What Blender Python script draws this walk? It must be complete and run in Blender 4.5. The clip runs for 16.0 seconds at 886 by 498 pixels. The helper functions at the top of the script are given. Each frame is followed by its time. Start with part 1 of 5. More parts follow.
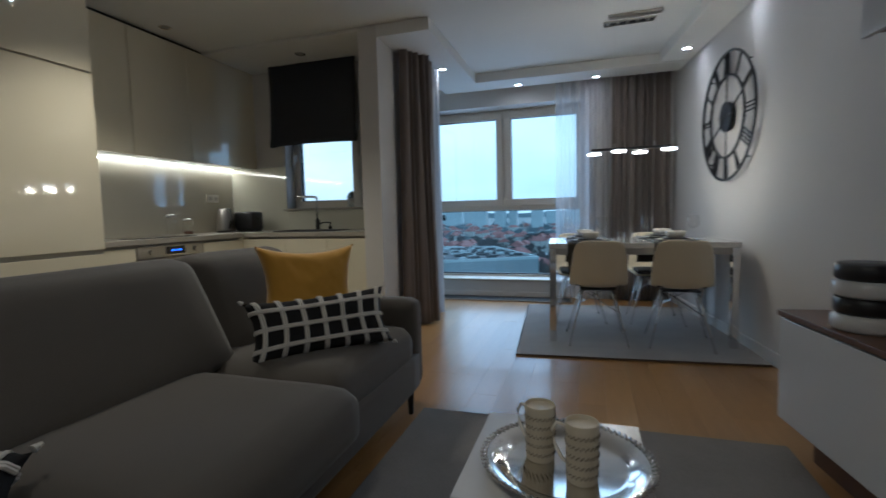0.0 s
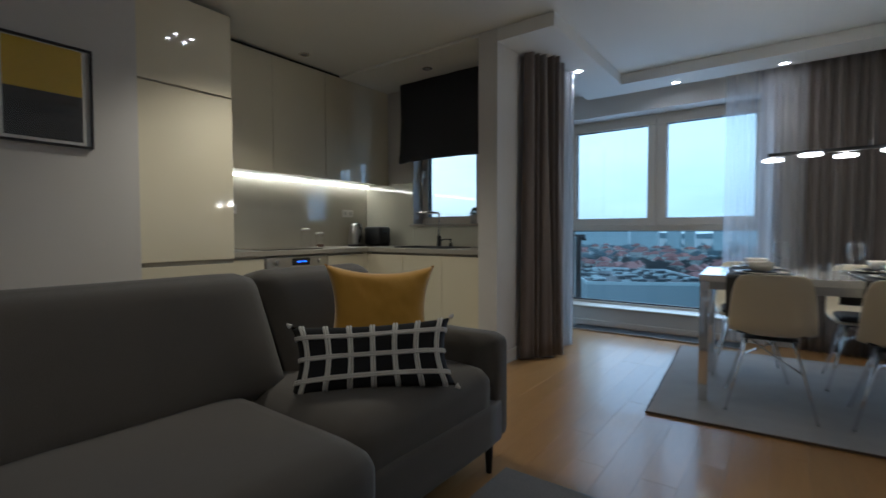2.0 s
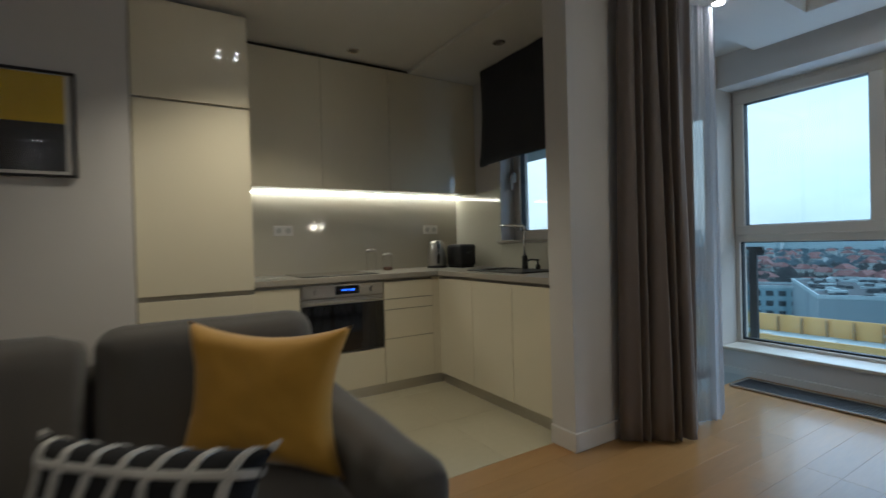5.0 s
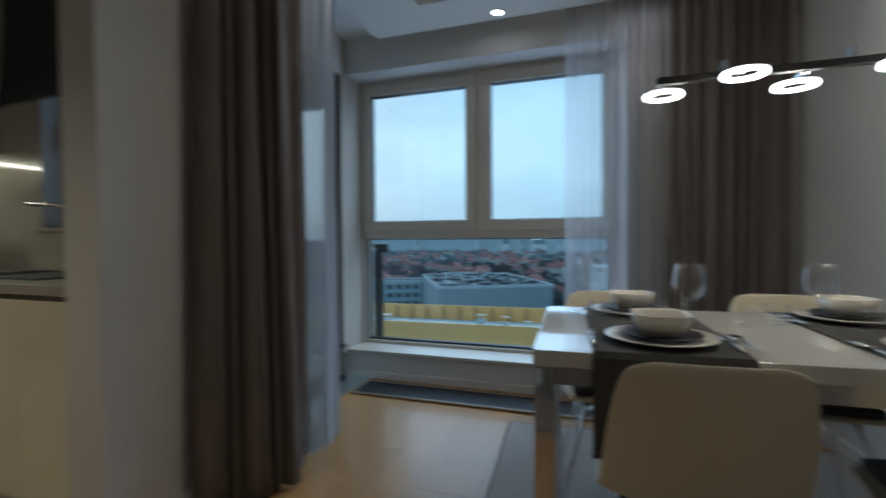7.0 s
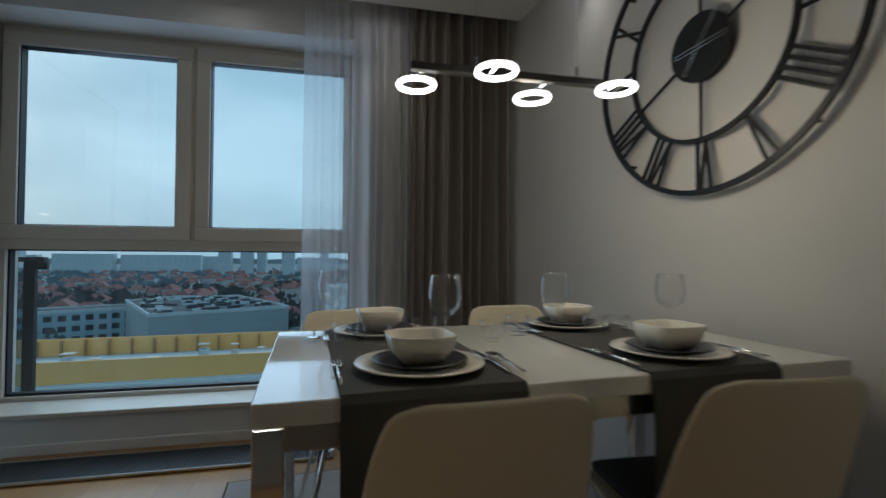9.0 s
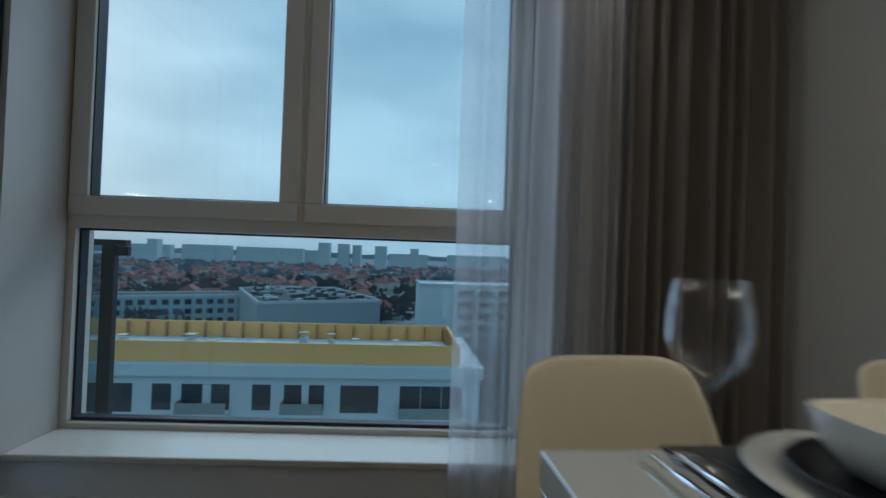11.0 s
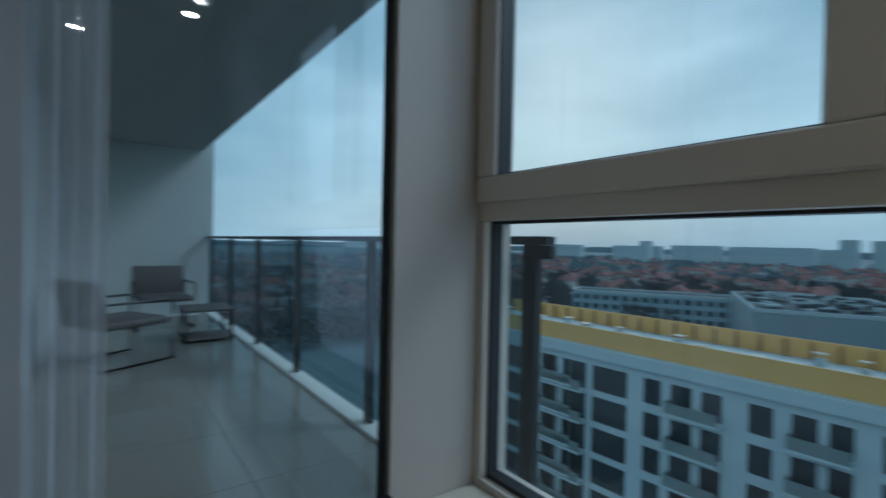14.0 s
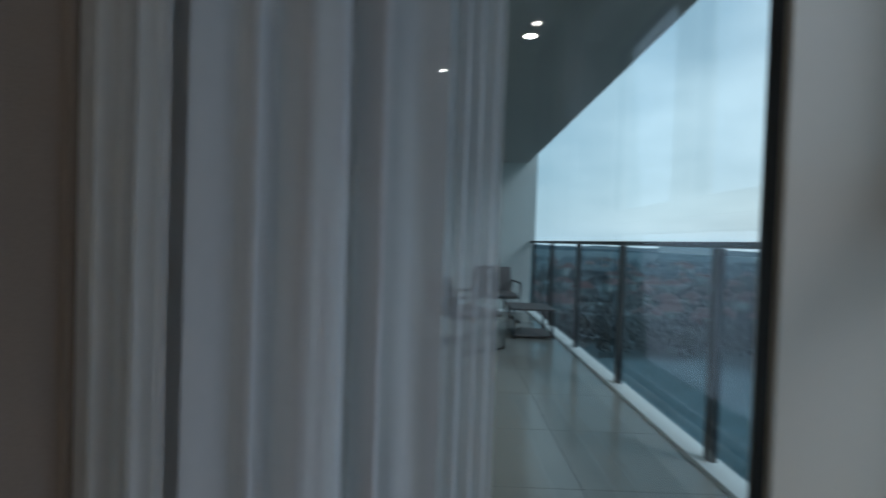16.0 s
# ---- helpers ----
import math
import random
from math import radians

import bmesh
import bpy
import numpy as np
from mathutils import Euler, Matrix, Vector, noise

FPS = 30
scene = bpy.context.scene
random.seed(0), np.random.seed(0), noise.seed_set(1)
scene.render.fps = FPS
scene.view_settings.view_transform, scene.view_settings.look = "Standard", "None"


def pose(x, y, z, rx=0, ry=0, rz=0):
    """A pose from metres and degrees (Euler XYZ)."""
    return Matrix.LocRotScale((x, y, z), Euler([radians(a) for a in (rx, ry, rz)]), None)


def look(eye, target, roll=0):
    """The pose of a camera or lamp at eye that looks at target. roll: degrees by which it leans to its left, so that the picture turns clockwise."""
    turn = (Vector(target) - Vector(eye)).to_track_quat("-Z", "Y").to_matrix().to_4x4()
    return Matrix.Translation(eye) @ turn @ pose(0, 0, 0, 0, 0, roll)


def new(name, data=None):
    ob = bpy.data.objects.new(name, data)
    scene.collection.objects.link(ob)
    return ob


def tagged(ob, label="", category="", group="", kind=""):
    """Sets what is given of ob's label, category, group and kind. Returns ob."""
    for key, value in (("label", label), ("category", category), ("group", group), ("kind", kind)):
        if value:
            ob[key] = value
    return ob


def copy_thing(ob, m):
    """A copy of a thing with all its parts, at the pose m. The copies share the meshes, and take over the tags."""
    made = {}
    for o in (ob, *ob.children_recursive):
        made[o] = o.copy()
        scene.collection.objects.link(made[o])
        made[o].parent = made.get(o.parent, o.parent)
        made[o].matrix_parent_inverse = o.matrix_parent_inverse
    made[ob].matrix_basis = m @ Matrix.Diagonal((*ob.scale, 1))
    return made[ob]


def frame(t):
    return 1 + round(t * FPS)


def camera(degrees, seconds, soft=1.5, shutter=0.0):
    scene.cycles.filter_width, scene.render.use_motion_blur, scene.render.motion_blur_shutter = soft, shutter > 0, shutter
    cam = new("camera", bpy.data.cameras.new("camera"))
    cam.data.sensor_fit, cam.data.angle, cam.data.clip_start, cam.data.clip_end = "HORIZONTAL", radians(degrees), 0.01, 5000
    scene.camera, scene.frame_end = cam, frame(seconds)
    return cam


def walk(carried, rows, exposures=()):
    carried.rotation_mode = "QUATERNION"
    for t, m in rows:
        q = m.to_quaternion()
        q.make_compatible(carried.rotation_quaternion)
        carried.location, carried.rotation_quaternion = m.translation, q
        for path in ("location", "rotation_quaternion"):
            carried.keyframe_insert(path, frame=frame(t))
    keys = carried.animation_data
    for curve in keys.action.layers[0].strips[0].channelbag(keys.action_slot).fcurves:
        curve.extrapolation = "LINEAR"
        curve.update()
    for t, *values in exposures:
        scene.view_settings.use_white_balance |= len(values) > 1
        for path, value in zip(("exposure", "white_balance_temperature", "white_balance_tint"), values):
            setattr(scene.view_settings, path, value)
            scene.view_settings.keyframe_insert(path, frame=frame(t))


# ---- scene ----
cam = camera(87.4, 16.0, 1.5, 0.7)
PATH = [
    (0, (1.887, -5.925, 1.036), (1.293, -4.021, 0.884), -1.4),
    (0.5, (1.929, -5.837, 1.035), (1.133, -4.007, 0.907), -1.6),
    (1, (1.943, -5.723, 1.031), (1.041, -3.94, 0.933), -1.2),
    (1.5, (1.944, -5.615, 1.042), (0.943, -3.886, 0.955), -0.6),
    (2, (2.035, -5.446, 1.042), (0.841, -3.844, 0.971), -0.1),
    (2.5, (2.049, -5.252, 1.034), (0.667, -3.808, 0.96), -0.2),
    (3, (2.03, -5.058, 1.048), (0.48, -3.796, 0.985), -0.1),
    (3.2, (2.004, -4.979, 1.046), (0.401, -3.784, 1.001), -0.1),
    (3.35, (2.045, -4.965, 1.047), (0.42, -3.80, 1.01), -0.2),
    (3.6, (2.085, -4.90, 1.05), (0.37, -3.88, 1.02), -0.3),
    (3.9, (2.13, -4.78, 1.06), (0.36, -3.84, 1.035), -0.6),
    (4.4, (2.12, -4.53, 1.08), (0.35, -3.62, 1.06), -0.9),
    (4.9, (2.01, -4.25, 1.105), (0.29, -3.23, 1.085), -1.4),
    (5.3, (1.822, -4.062, 1.119), (0.181, -2.918, 1.095), -1.7),
    (5.5, (1.78, -4.0, 1.11), (0.22, -2.749, 1.09), -1.1),
    (6, (1.766, -3.728, 1.055), (0.403, -2.265, 1.076), -1.1),
    (6.5, (1.769, -3.609, 1.041), (0.682, -1.93, 1.063), -1.4),
    (7, (1.767, -3.4, 1.056), (1.115, -1.51, 1.012), -0.4),
    (7.5, (1.712, -3.382, 1.032), (1.564, -1.388, 0.968), 1.0),
    (8, (1.689, -3.299, 1.041), (1.962, -1.318, 0.999), 0.9),
    (8.5, (1.755, -3.225, 1.02), (2.222, -1.281, 1.032), 0.4),
    (9, (1.74, -3.052, 1.017), (2.178, -1.102, 1.059), 0.3),
    (9.5, (1.622, -2.812, 1.04), (1.965, -0.842, 1.045), 1.6),
    (9.7, (1.55, -2.715, 1.03), (1.84, -0.736, 1.05), 1.6),
    (11.8, (1.351, -1.595, 0.99), (1.018, 0.376, 1.02), 1.2),
    (12, (1.309, -1.499, 0.99), (0.808, 0.437, 1.009), 0.7),
    (12.5, (1.285, -1.36, 1.0), (0.378, 0.431, 0.978), 0.3),
    (13, (1.2, -1.17, 0.99), (0.04, 0.465, 0.957), 0.7),
    (13.5, (1.067, -1.10, 0.975), (-0.224, 0.422, 0.948), 1.0),
    (14, (1.04, -0.988, 0.985), (-0.572, 0.196, 0.96), 1.2),
    (14.5, (1.09, -0.97, 0.968), (-0.732, -0.17, 0.945), 1.1),
    (15, (1.055, -1.0, 0.975), (-0.876, -0.48, 0.935), 1.2),
    (15.5, (0.999, -1.02, 0.99), (-0.974, -0.70, 0.948), 1.4),
    (16, (0.93, -1.06, 0.98), (-1.07, -1.08, 0.942), 1.9),
]

# exposure drifts a little as the walk nears the window
EXPOSURES = [(0.0, 1.12, 4980, 10), (3.0, 1.0, 5030, 10), (5.5, 1.05, 5300, 9), (6.0, 0.65, 5250, 9), (6.5, 0.55, 5220, 9), (7.5, 0.6, 5350, 9), (8.0, 0.48, 5420, 9), (9.0, 0.28, 5560, 8), (9.5, 0.28, 5500, 8), (12.5, 0.1, 5350, 7), (14.0, 0.1, 5450, 7), (15.0, 0.32, 5650, 9), (16.0, 0.4, 5950, 11)]
walk(cam, [(t, look(eye, target, roll)) for t, eye, target, roll in PATH], EXPOSURES)

# ---- world, sun and lamps ----
world = bpy.data.worlds.new("overcast_evening")
scene.world = world
world.use_nodes = True
wn, wl = world.node_tree.nodes, world.node_tree.links
wn.clear()
w_out, w_bg = wn.new("ShaderNodeOutputWorld"), wn.new("ShaderNodeBackground")
w_sky = wn.new("ShaderNodeTexSky")
w_sky.sky_type, w_sky.sun_disc = "NISHITA", False
w_sky.sun_elevation, w_sky.sun_rotation = radians(22), radians(-40)
w_sky.air_density, w_sky.dust_density = 1.6, 2.0
w_co, w_map = wn.new("ShaderNodeTexCoord"), wn.new("ShaderNodeMapping")
w_map.inputs["Scale"].default_value = (1.0, 1.0, 3.2)
w_cloud = wn.new("ShaderNodeTexNoise")
w_cloud.inputs["Scale"].default_value, w_cloud.inputs["Detail"].default_value = 1.7, 5.0
w_cloud.inputs["Roughness"].default_value = 0.5
w_ramp = wn.new("ShaderNodeValToRGB")
w_ramp.color_ramp.elements[0].position, w_ramp.color_ramp.elements[0].color = 0.33, (2.0, 3.5, 4.25, 1)
w_ramp.color_ramp.elements[1].position, w_ramp.color_ramp.elements[1].color = 0.68, (4.35, 6.1, 6.6, 1)
w_mix = wn.new("ShaderNodeMix")
w_mix.data_type = "RGBA"
w_mix.inputs["Factor"].default_value = 0.94
w_bg.inputs["Strength"].default_value = 0.1
wl.new(w_co.outputs["Generated"], w_map.inputs["Vector"])
wl.new(w_map.outputs["Vector"], w_cloud.inputs["Vector"])
wl.new(w_cloud.outputs["Fac"], w_ramp.inputs["Fac"])
wl.new(w_sky.outputs["Color"], w_mix.inputs["A"])
wl.new(w_ramp.outputs["Color"], w_mix.inputs["B"])
wl.new(w_mix.outputs["Result"], w_bg.inputs["Color"])
wl.new(w_bg.outputs["Background"], w_out.inputs["Surface"])

sun_data = bpy.data.lights.new("sun", "SUN")
sun_data.energy, sun_data.angle, sun_data.color = 0.9, radians(25), (0.85, 0.93, 1.0)
sun = new("sun", sun_data)
sun.matrix_world = look((20, 40, 40), (0, 0, 0))

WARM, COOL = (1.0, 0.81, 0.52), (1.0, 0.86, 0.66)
SPOT_POWER, LED_POWER, RING_POWER, KITCHEN_POWER, LIVING_FILL_POWER = 0.7, 0.65, 1.3, 14.0, 6.0


def spot_lamp(x, y, z, power, colour):
    data = bpy.data.lights.new("spot", "SPOT")
    data.energy, data.color, data.spot_size, data.spot_blend = power, colour, radians(78), 0.7
    data.shadow_soft_size = 0.03
    ob = new("spot", data)
    ob.matrix_world = look((x, y, z), (x, y + 0.001, z - 1))
    return ob


def strip_lamp(centre, target, length, width, power, colour):
    data = bpy.data.lights.new("strip", "AREA")
    data.shape, data.size, data.size_y, data.energy, data.color = "RECTANGLE", length, width, power, colour
    ob = new("strip", data)
    ob.matrix_world = look(centre, target)
    return ob


# an added area lamp at the large window stands in for the sky's light
WINDOW_POWER = 7.0
SKYBLUE = (0.66, 0.82, 1.0)
strip_lamp((0.97, 0.14, 1.27), (0.97, -2.0, 1.1), 1.5, 2.0, WINDOW_POWER, SKYBLUE)

# ---- materials ----
def material(name, colour, rough=0.5, metal=0.0, grain=0.0, scale=40.0, bump=0.0, stain=0.06, stain_scale=2.5, coat=0.0, sheen=0.0, emit=0.0, stretch=(1, 1, 1), per_object=0.0):
    """A Principled surface whose colour varies at two scales, with a fine bump."""
    m = bpy.data.materials.new(name)
    m.use_nodes = True
    n, l = m.node_tree.nodes, m.node_tree.links
    b = n["Principled BSDF"]
    b.inputs["Roughness"].default_value, b.inputs["Metallic"].default_value = rough, metal
    b.inputs["Coat Weight"].default_value, b.inputs["Sheen Weight"].default_value = coat, sheen
    co, mp = n.new("ShaderNodeTexCoord"), n.new("ShaderNodeMapping")
    mp.inputs["Scale"].default_value = stretch
    l.new(co.outputs["Object"], mp.inputs["Vector"])
    big, fine = n.new("ShaderNodeTexNoise"), n.new("ShaderNodeTexNoise")
    big.inputs["Scale"].default_value, big.inputs["Detail"].default_value = stain_scale, 3.0
    fine.inputs["Scale"].default_value, fine.inputs["Detail"].default_value = scale, 4.0
    l.new(mp.outputs["Vector"], big.inputs["Vector"])
    l.new(mp.outputs["Vector"], fine.inputs["Vector"])
    add = n.new("ShaderNodeMath")
    add.operation = "MULTIPLY_ADD"
    add.inputs[1].default_value, add.inputs[2].default_value = 2 * stain, 1 - stain
    l.new(big.outputs["Fac"], add.inputs[0])
    add2 = n.new("ShaderNodeMath")
    add2.operation = "MULTIPLY_ADD"
    add2.inputs[1].default_value = 2 * grain
    l.new(fine.outputs["Fac"], add2.inputs[0])
    l.new(add.outputs[0], add2.inputs[2])
    last = add2
    if per_object:
        info, ad3 = n.new("ShaderNodeObjectInfo"), n.new("ShaderNodeMath")
        ad3.operation, ad3.inputs[1].default_value = "MULTIPLY_ADD", per_object
        l.new(info.outputs["Random"], ad3.inputs[0])
        l.new(last.outputs[0], ad3.inputs[2])
        last = ad3
    vm = n.new("ShaderNodeVectorMath")
    vm.operation = "SCALE"
    k = 1.0 / (1 + grain + per_object / 2)
    vm.inputs[0].default_value = [c * k for c in colour]
    l.new(last.outputs[0], vm.inputs["Scale"])
    l.new(vm.outputs["Vector"], b.inputs["Base Color"])
    if bump:
        bp = n.new("ShaderNodeBump")
        bp.inputs["Strength"].default_value, bp.inputs["Distance"].default_value = min(1, bump), 0.004
        l.new(fine.outputs["Fac"], bp.inputs["Height"])
        l.new(bp.outputs["Normal"], b.inputs["Normal"])
    if emit:
        b.inputs["Emission Color"].default_value = (*colour, 1)
        b.inputs["Emission Strength"].default_value = emit
    return m


def clear_glass(name, tint=(1, 1, 1), ior=1.5, rough=0.0, rim=0.25, sharp=4.0):
    """A thin pane: see-through, with a sharp reflection."""
    m = bpy.data.materials.new(name)
    m.use_nodes = True
    n, l = m.node_tree.nodes, m.node_tree.links
    n.clear()
    out, mix = n.new("ShaderNodeOutputMaterial"), n.new("ShaderNodeMixShader")
    tr, gl, fr = n.new("ShaderNodeBsdfTransparent"), n.new("ShaderNodeBsdfGlossy"), n.new("ShaderNodeLayerWeight")
    pw, ma = n.new("ShaderNodeMath"), n.new("ShaderNodeMath")
    tr.inputs["Color"].default_value = (*tint, 1)
    gl.inputs["Roughness"].default_value, fr.inputs["Blend"].default_value = rough, 0.5
    pw.operation, pw.inputs[1].default_value = "POWER", sharp
    ma.operation, ma.inputs[1].default_value, ma.inputs[2].default_value = "MULTIPLY_ADD", rim, ((ior - 1) / (ior + 1)) ** 2
    ma.use_clamp = True
    l.new(fr.outputs["Facing"], pw.inputs[0])
    l.new(pw.outputs[0], ma.inputs[0])
    l.new(ma.outputs[0], mix.inputs["Fac"])
    l.new(tr.outputs["BSDF"], mix.inputs[1])
    l.new(gl.outputs["BSDF"], mix.inputs[2])
    l.new(mix.outputs["Shader"], out.inputs["Surface"])
    return m


def sheer_cloth(name, colour, open_part):
    m = bpy.data.materials.new(name)
    m.use_nodes = True
    n, l = m.node_tree.nodes, m.node_tree.links
    n.clear()
    out, mix, mix2 = n.new("ShaderNodeOutputMaterial"), n.new("ShaderNodeMixShader"), n.new("ShaderNodeMixShader")
    tr, df, tl = n.new("ShaderNodeBsdfTransparent"), n.new("ShaderNodeBsdfDiffuse"), n.new("ShaderNodeBsdfTranslucent")
    df.inputs["Color"].default_value, tl.inputs["Color"].default_value = (*colour, 1), (*colour, 1)
    wave, co = n.new("ShaderNodeTexNoise"), n.new("ShaderNodeTexCoord")
    wave.inputs["Scale"].default_value = 60
    ma = n.new("ShaderNodeMath")
    ma.operation, ma.inputs[1].default_value, ma.inputs[2].default_value = "MULTIPLY_ADD", 0.05, open_part - 0.025
    l.new(co.outputs["Object"], wave.inputs["Vector"])
    l.new(wave.outputs["Fac"], ma.inputs[0])
    mix.inputs["Fac"].default_value = 0.5
    l.new(df.outputs["BSDF"], mix.inputs[1])
    l.new(tl.outputs["BSDF"], mix.inputs[2])
    l.new(ma.outputs[0], mix2.inputs["Fac"])
    l.new(mix.outputs["Shader"], mix2.inputs[1])
    l.new(tr.outputs["BSDF"], mix2.inputs[2])
    l.new(mix2.outputs["Shader"], out.inputs["Surface"])
    return m


def glow(name, colour, strength):
    m = bpy.data.materials.new(name)
    m.use_nodes = True
    b = m.node_tree.nodes["Principled BSDF"]
    b.inputs["Base Color"].default_value = (*colour, 1)
    b.inputs["Emission Color"].default_value, b.inputs["Emission Strength"].default_value = (*colour, 1), strength
    return m


M_WALL = material("wall_paint", (0.62, 0.60, 0.58), 0.85, grain=0.03, scale=180, bump=0.12, stain=0.03)
M_CEIL = material("ceiling_paint", (0.74, 0.73, 0.70), 0.9, grain=0.02, scale=150, bump=0.06, stain=0.02)
M_TRIM = material("white_trim", (0.66, 0.64, 0.61), 0.4, grain=0.01, stain=0.02)
M_PVC = material("window_plastic", (0.60, 0.55, 0.48), 0.35, grain=0.01, stain=0.03)
# white jamb; its shade and the warm room light are in this colour
M_JAMB = material("white_jamb_in_shade", (0.42, 0.375, 0.32), 0.5, grain=0.02, stain=0.03)
M_GASKET = material("black_rubber", (0.02, 0.02, 0.022), 0.6)
M_OAK = material("oak_plank", (0.35, 0.192, 0.064), 0.30, grain=0.14, scale=14, bump=0.06, stain=0.12, stain_scale=3, stretch=(8, 0.7, 1), per_object=0.2, coat=0.14)
M_SUBFLOOR = material("dark_joint", (0.09, 0.055, 0.03), 0.8)
M_TILE = material("kitchen_tile", (0.50, 0.46, 0.33), 0.22, grain=0.05, scale=30, stain=0.06, per_object=0.04)
M_GROUT = material("grout", (0.30, 0.28, 0.24), 0.9, grain=0.1)
M_GLOSS = material("cream_lacquer", (0.74, 0.68, 0.52), 0.05, grain=0.004, stain=0.01, coat=0.5)
M_CARCASS = material("cabinet_board", (0.36, 0.34, 0.29), 0.5, grain=0.03)
M_COUNTER = material("stone_laminate", (0.36, 0.33, 0.28), 0.38, grain=0.22, scale=120, stain=0.08)
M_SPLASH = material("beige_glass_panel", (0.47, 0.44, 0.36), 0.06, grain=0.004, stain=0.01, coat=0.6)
M_STEEL = material("brushed_steel", (0.52, 0.50, 0.47), 0.28, 1.0, grain=0.05, scale=60, stretch=(1, 1, 20))
M_CHROME = material("chrome", (0.80, 0.80, 0.80), 0.06, 1.0, grain=0.01)
M_BLACKGLASS = material("black_glass", (0.012, 0.012, 0.014), 0.06, coat=0.5)
M_BLACK = material("black_plastic", (0.016, 0.016, 0.018), 0.35, grain=0.1, scale=90)
M_DARKMETAL = material("black_iron", (0.022, 0.021, 0.021), 0.45, 0.6, grain=0.2, scale=120, bump=0.1)
M_SOFA = material("charcoal_upholstery", (0.084, 0.074, 0.063), 0.92, grain=0.25, scale=420, bump=0.25, stain=0.12, stain_scale=5, sheen=0.25)
M_YELLOW = material("mustard_velvet", (0.58, 0.31, 0.025), 0.75, grain=0.12, scale=260, bump=0.2, stain=0.1, stain_scale=9, sheen=0.3)
M_BLACKCLOTH = material("black_cotton", (0.012, 0.012, 0.014), 0.95, grain=0.2, scale=400, bump=0.2)
M_CORD = material("white_cord", (0.62, 0.60, 0.56), 0.9, grain=0.15, scale=500, bump=0.4)
M_DRAPE = material("taupe_drape", (0.165, 0.136, 0.118), 0.88, grain=0.15, scale=300, bump=0.15, stain=0.08, sheen=0.3)
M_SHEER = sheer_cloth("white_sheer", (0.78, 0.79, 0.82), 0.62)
# same white cloth, colour dimmed for the dark wall that backs it
M_SHEER_DENSE = sheer_cloth("white_sheer_gathered_dimmed", (0.52, 0.51, 0.52), 0.10)
M_BLIND = material("black_blind", (0.036, 0.039, 0.046), 0.9, grain=0.2, scale=300, bump=0.15)
M_RUG = material("grey_rug", (0.36, 0.345, 0.33), 0.96, grain=0.3, scale=240, bump=0.5, stain=0.14, stain_scale=6)
M_RUG_DARK = material("dark_grey_rug", (0.215, 0.20, 0.19), 0.96, grain=0.35, scale=200, bump=0.5, stain=0.2, stain_scale=5)
M_RUGEDGE = material("brown_rug_binding", (0.11, 0.075, 0.055), 0.9, grain=0.2, scale=300)
M_SHELL = material("ivory_plastic", (0.78, 0.70, 0.52), 0.36, grain=0.01, scale=120, stain=0.02)
M_SEATPAD = material("grey_seat_pad", (0.06, 0.057, 0.054), 0.9, grain=0.2, scale=300, bump=0.2)
M_TABLETOP = material("white_table_lacquer", (0.72, 0.70, 0.65), 0.08, grain=0.004, stain=0.01, coat=0.6)
M_RUNNER = material("dark_table_runner", (0.062, 0.058, 0.052), 0.93, grain=0.2, scale=350, bump=0.25)
M_CERAMIC = material("white_ceramic", (0.78, 0.74, 0.66), 0.16, grain=0.01, coat=0.3)
M_SLATE = material("dark_plate", (0.022, 0.022, 0.026), 0.3, grain=0.1)
M_GLASS = clear_glass("window_glass", (0.97, 0.985, 0.99))
M_WINE = clear_glass("stemware_glass", (0.995, 0.995, 0.995), 1.45, 0.0, 0.8, 3.0)
M_RAILGLASS = clear_glass("railing_glass", (0.62, 0.72, 0.76))
M_BALTILE = material("balcony_tile", (0.22, 0.22, 0.195), 0.16, grain=0.06, scale=25, stain=0.1, per_object=0.05)
M_RENDER = material("grey_render", (0.55, 0.58, 0.56), 0.9, grain=0.08, scale=160, bump=0.3, stain=0.08)
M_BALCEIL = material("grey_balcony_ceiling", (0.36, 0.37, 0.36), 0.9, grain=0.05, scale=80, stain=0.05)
M_ANTHRACITE = material("anthracite_paint", (0.035, 0.038, 0.042), 0.4, 0.3, grain=0.08)
M_WALNUT = material("walnut_top", (0.13, 0.065, 0.036), 0.35, grain=0.25, scale=18, stain=0.15, stretch=(6, 0.8, 1))
M_WHITEGLOSS = material("white_lacquer", (0.66, 0.66, 0.67), 0.18, grain=0.01, stain=0.02, coat=0.3)
M_DOOR = material("white_door", (0.62, 0.61, 0.57), 0.45, grain=0.03, scale=40, bump=0.05)
M_FROST = material("smoked_door_glass", (0.21, 0.195, 0.165), 0.3, grain=0.05)
M_POSTER_Y = material("yellow_print", (0.62, 0.42, 0.012), 0.5, grain=0.02)
M_POSTER_K = material("dark_print", (0.03, 0.03, 0.032), 0.4, grain=0.02)
M_PAPER = material("white_mount", (0.70, 0.69, 0.66), 0.6, grain=0.02)
M_LED = glow("led_strip", (1.0, 0.92, 0.70), 8.0)
M_BULB = glow("spot_bulb", (1.0, 0.93, 0.82), 28.0)
M_RING = glow("ring_lamp", (1.0, 0.95, 0.86), 3.0)
M_BULBOFF = material("unlit_bulb", (0.20, 0.19, 0.17), 0.3)
M_DISPLAY = glow("blue_display", (0.05, 0.16, 1.0), 1.3)
M_GREEN = material("succulent_green", (0.045, 0.07, 0.03), 0.7, grain=0.3, scale=120)
M_POT = material("grey_pot", (0.42, 0.42, 0.40), 0.6, grain=0.1)
M_MUG = material("cream_mug", (0.62, 0.56, 0.43), 0.4, grain=0.03)
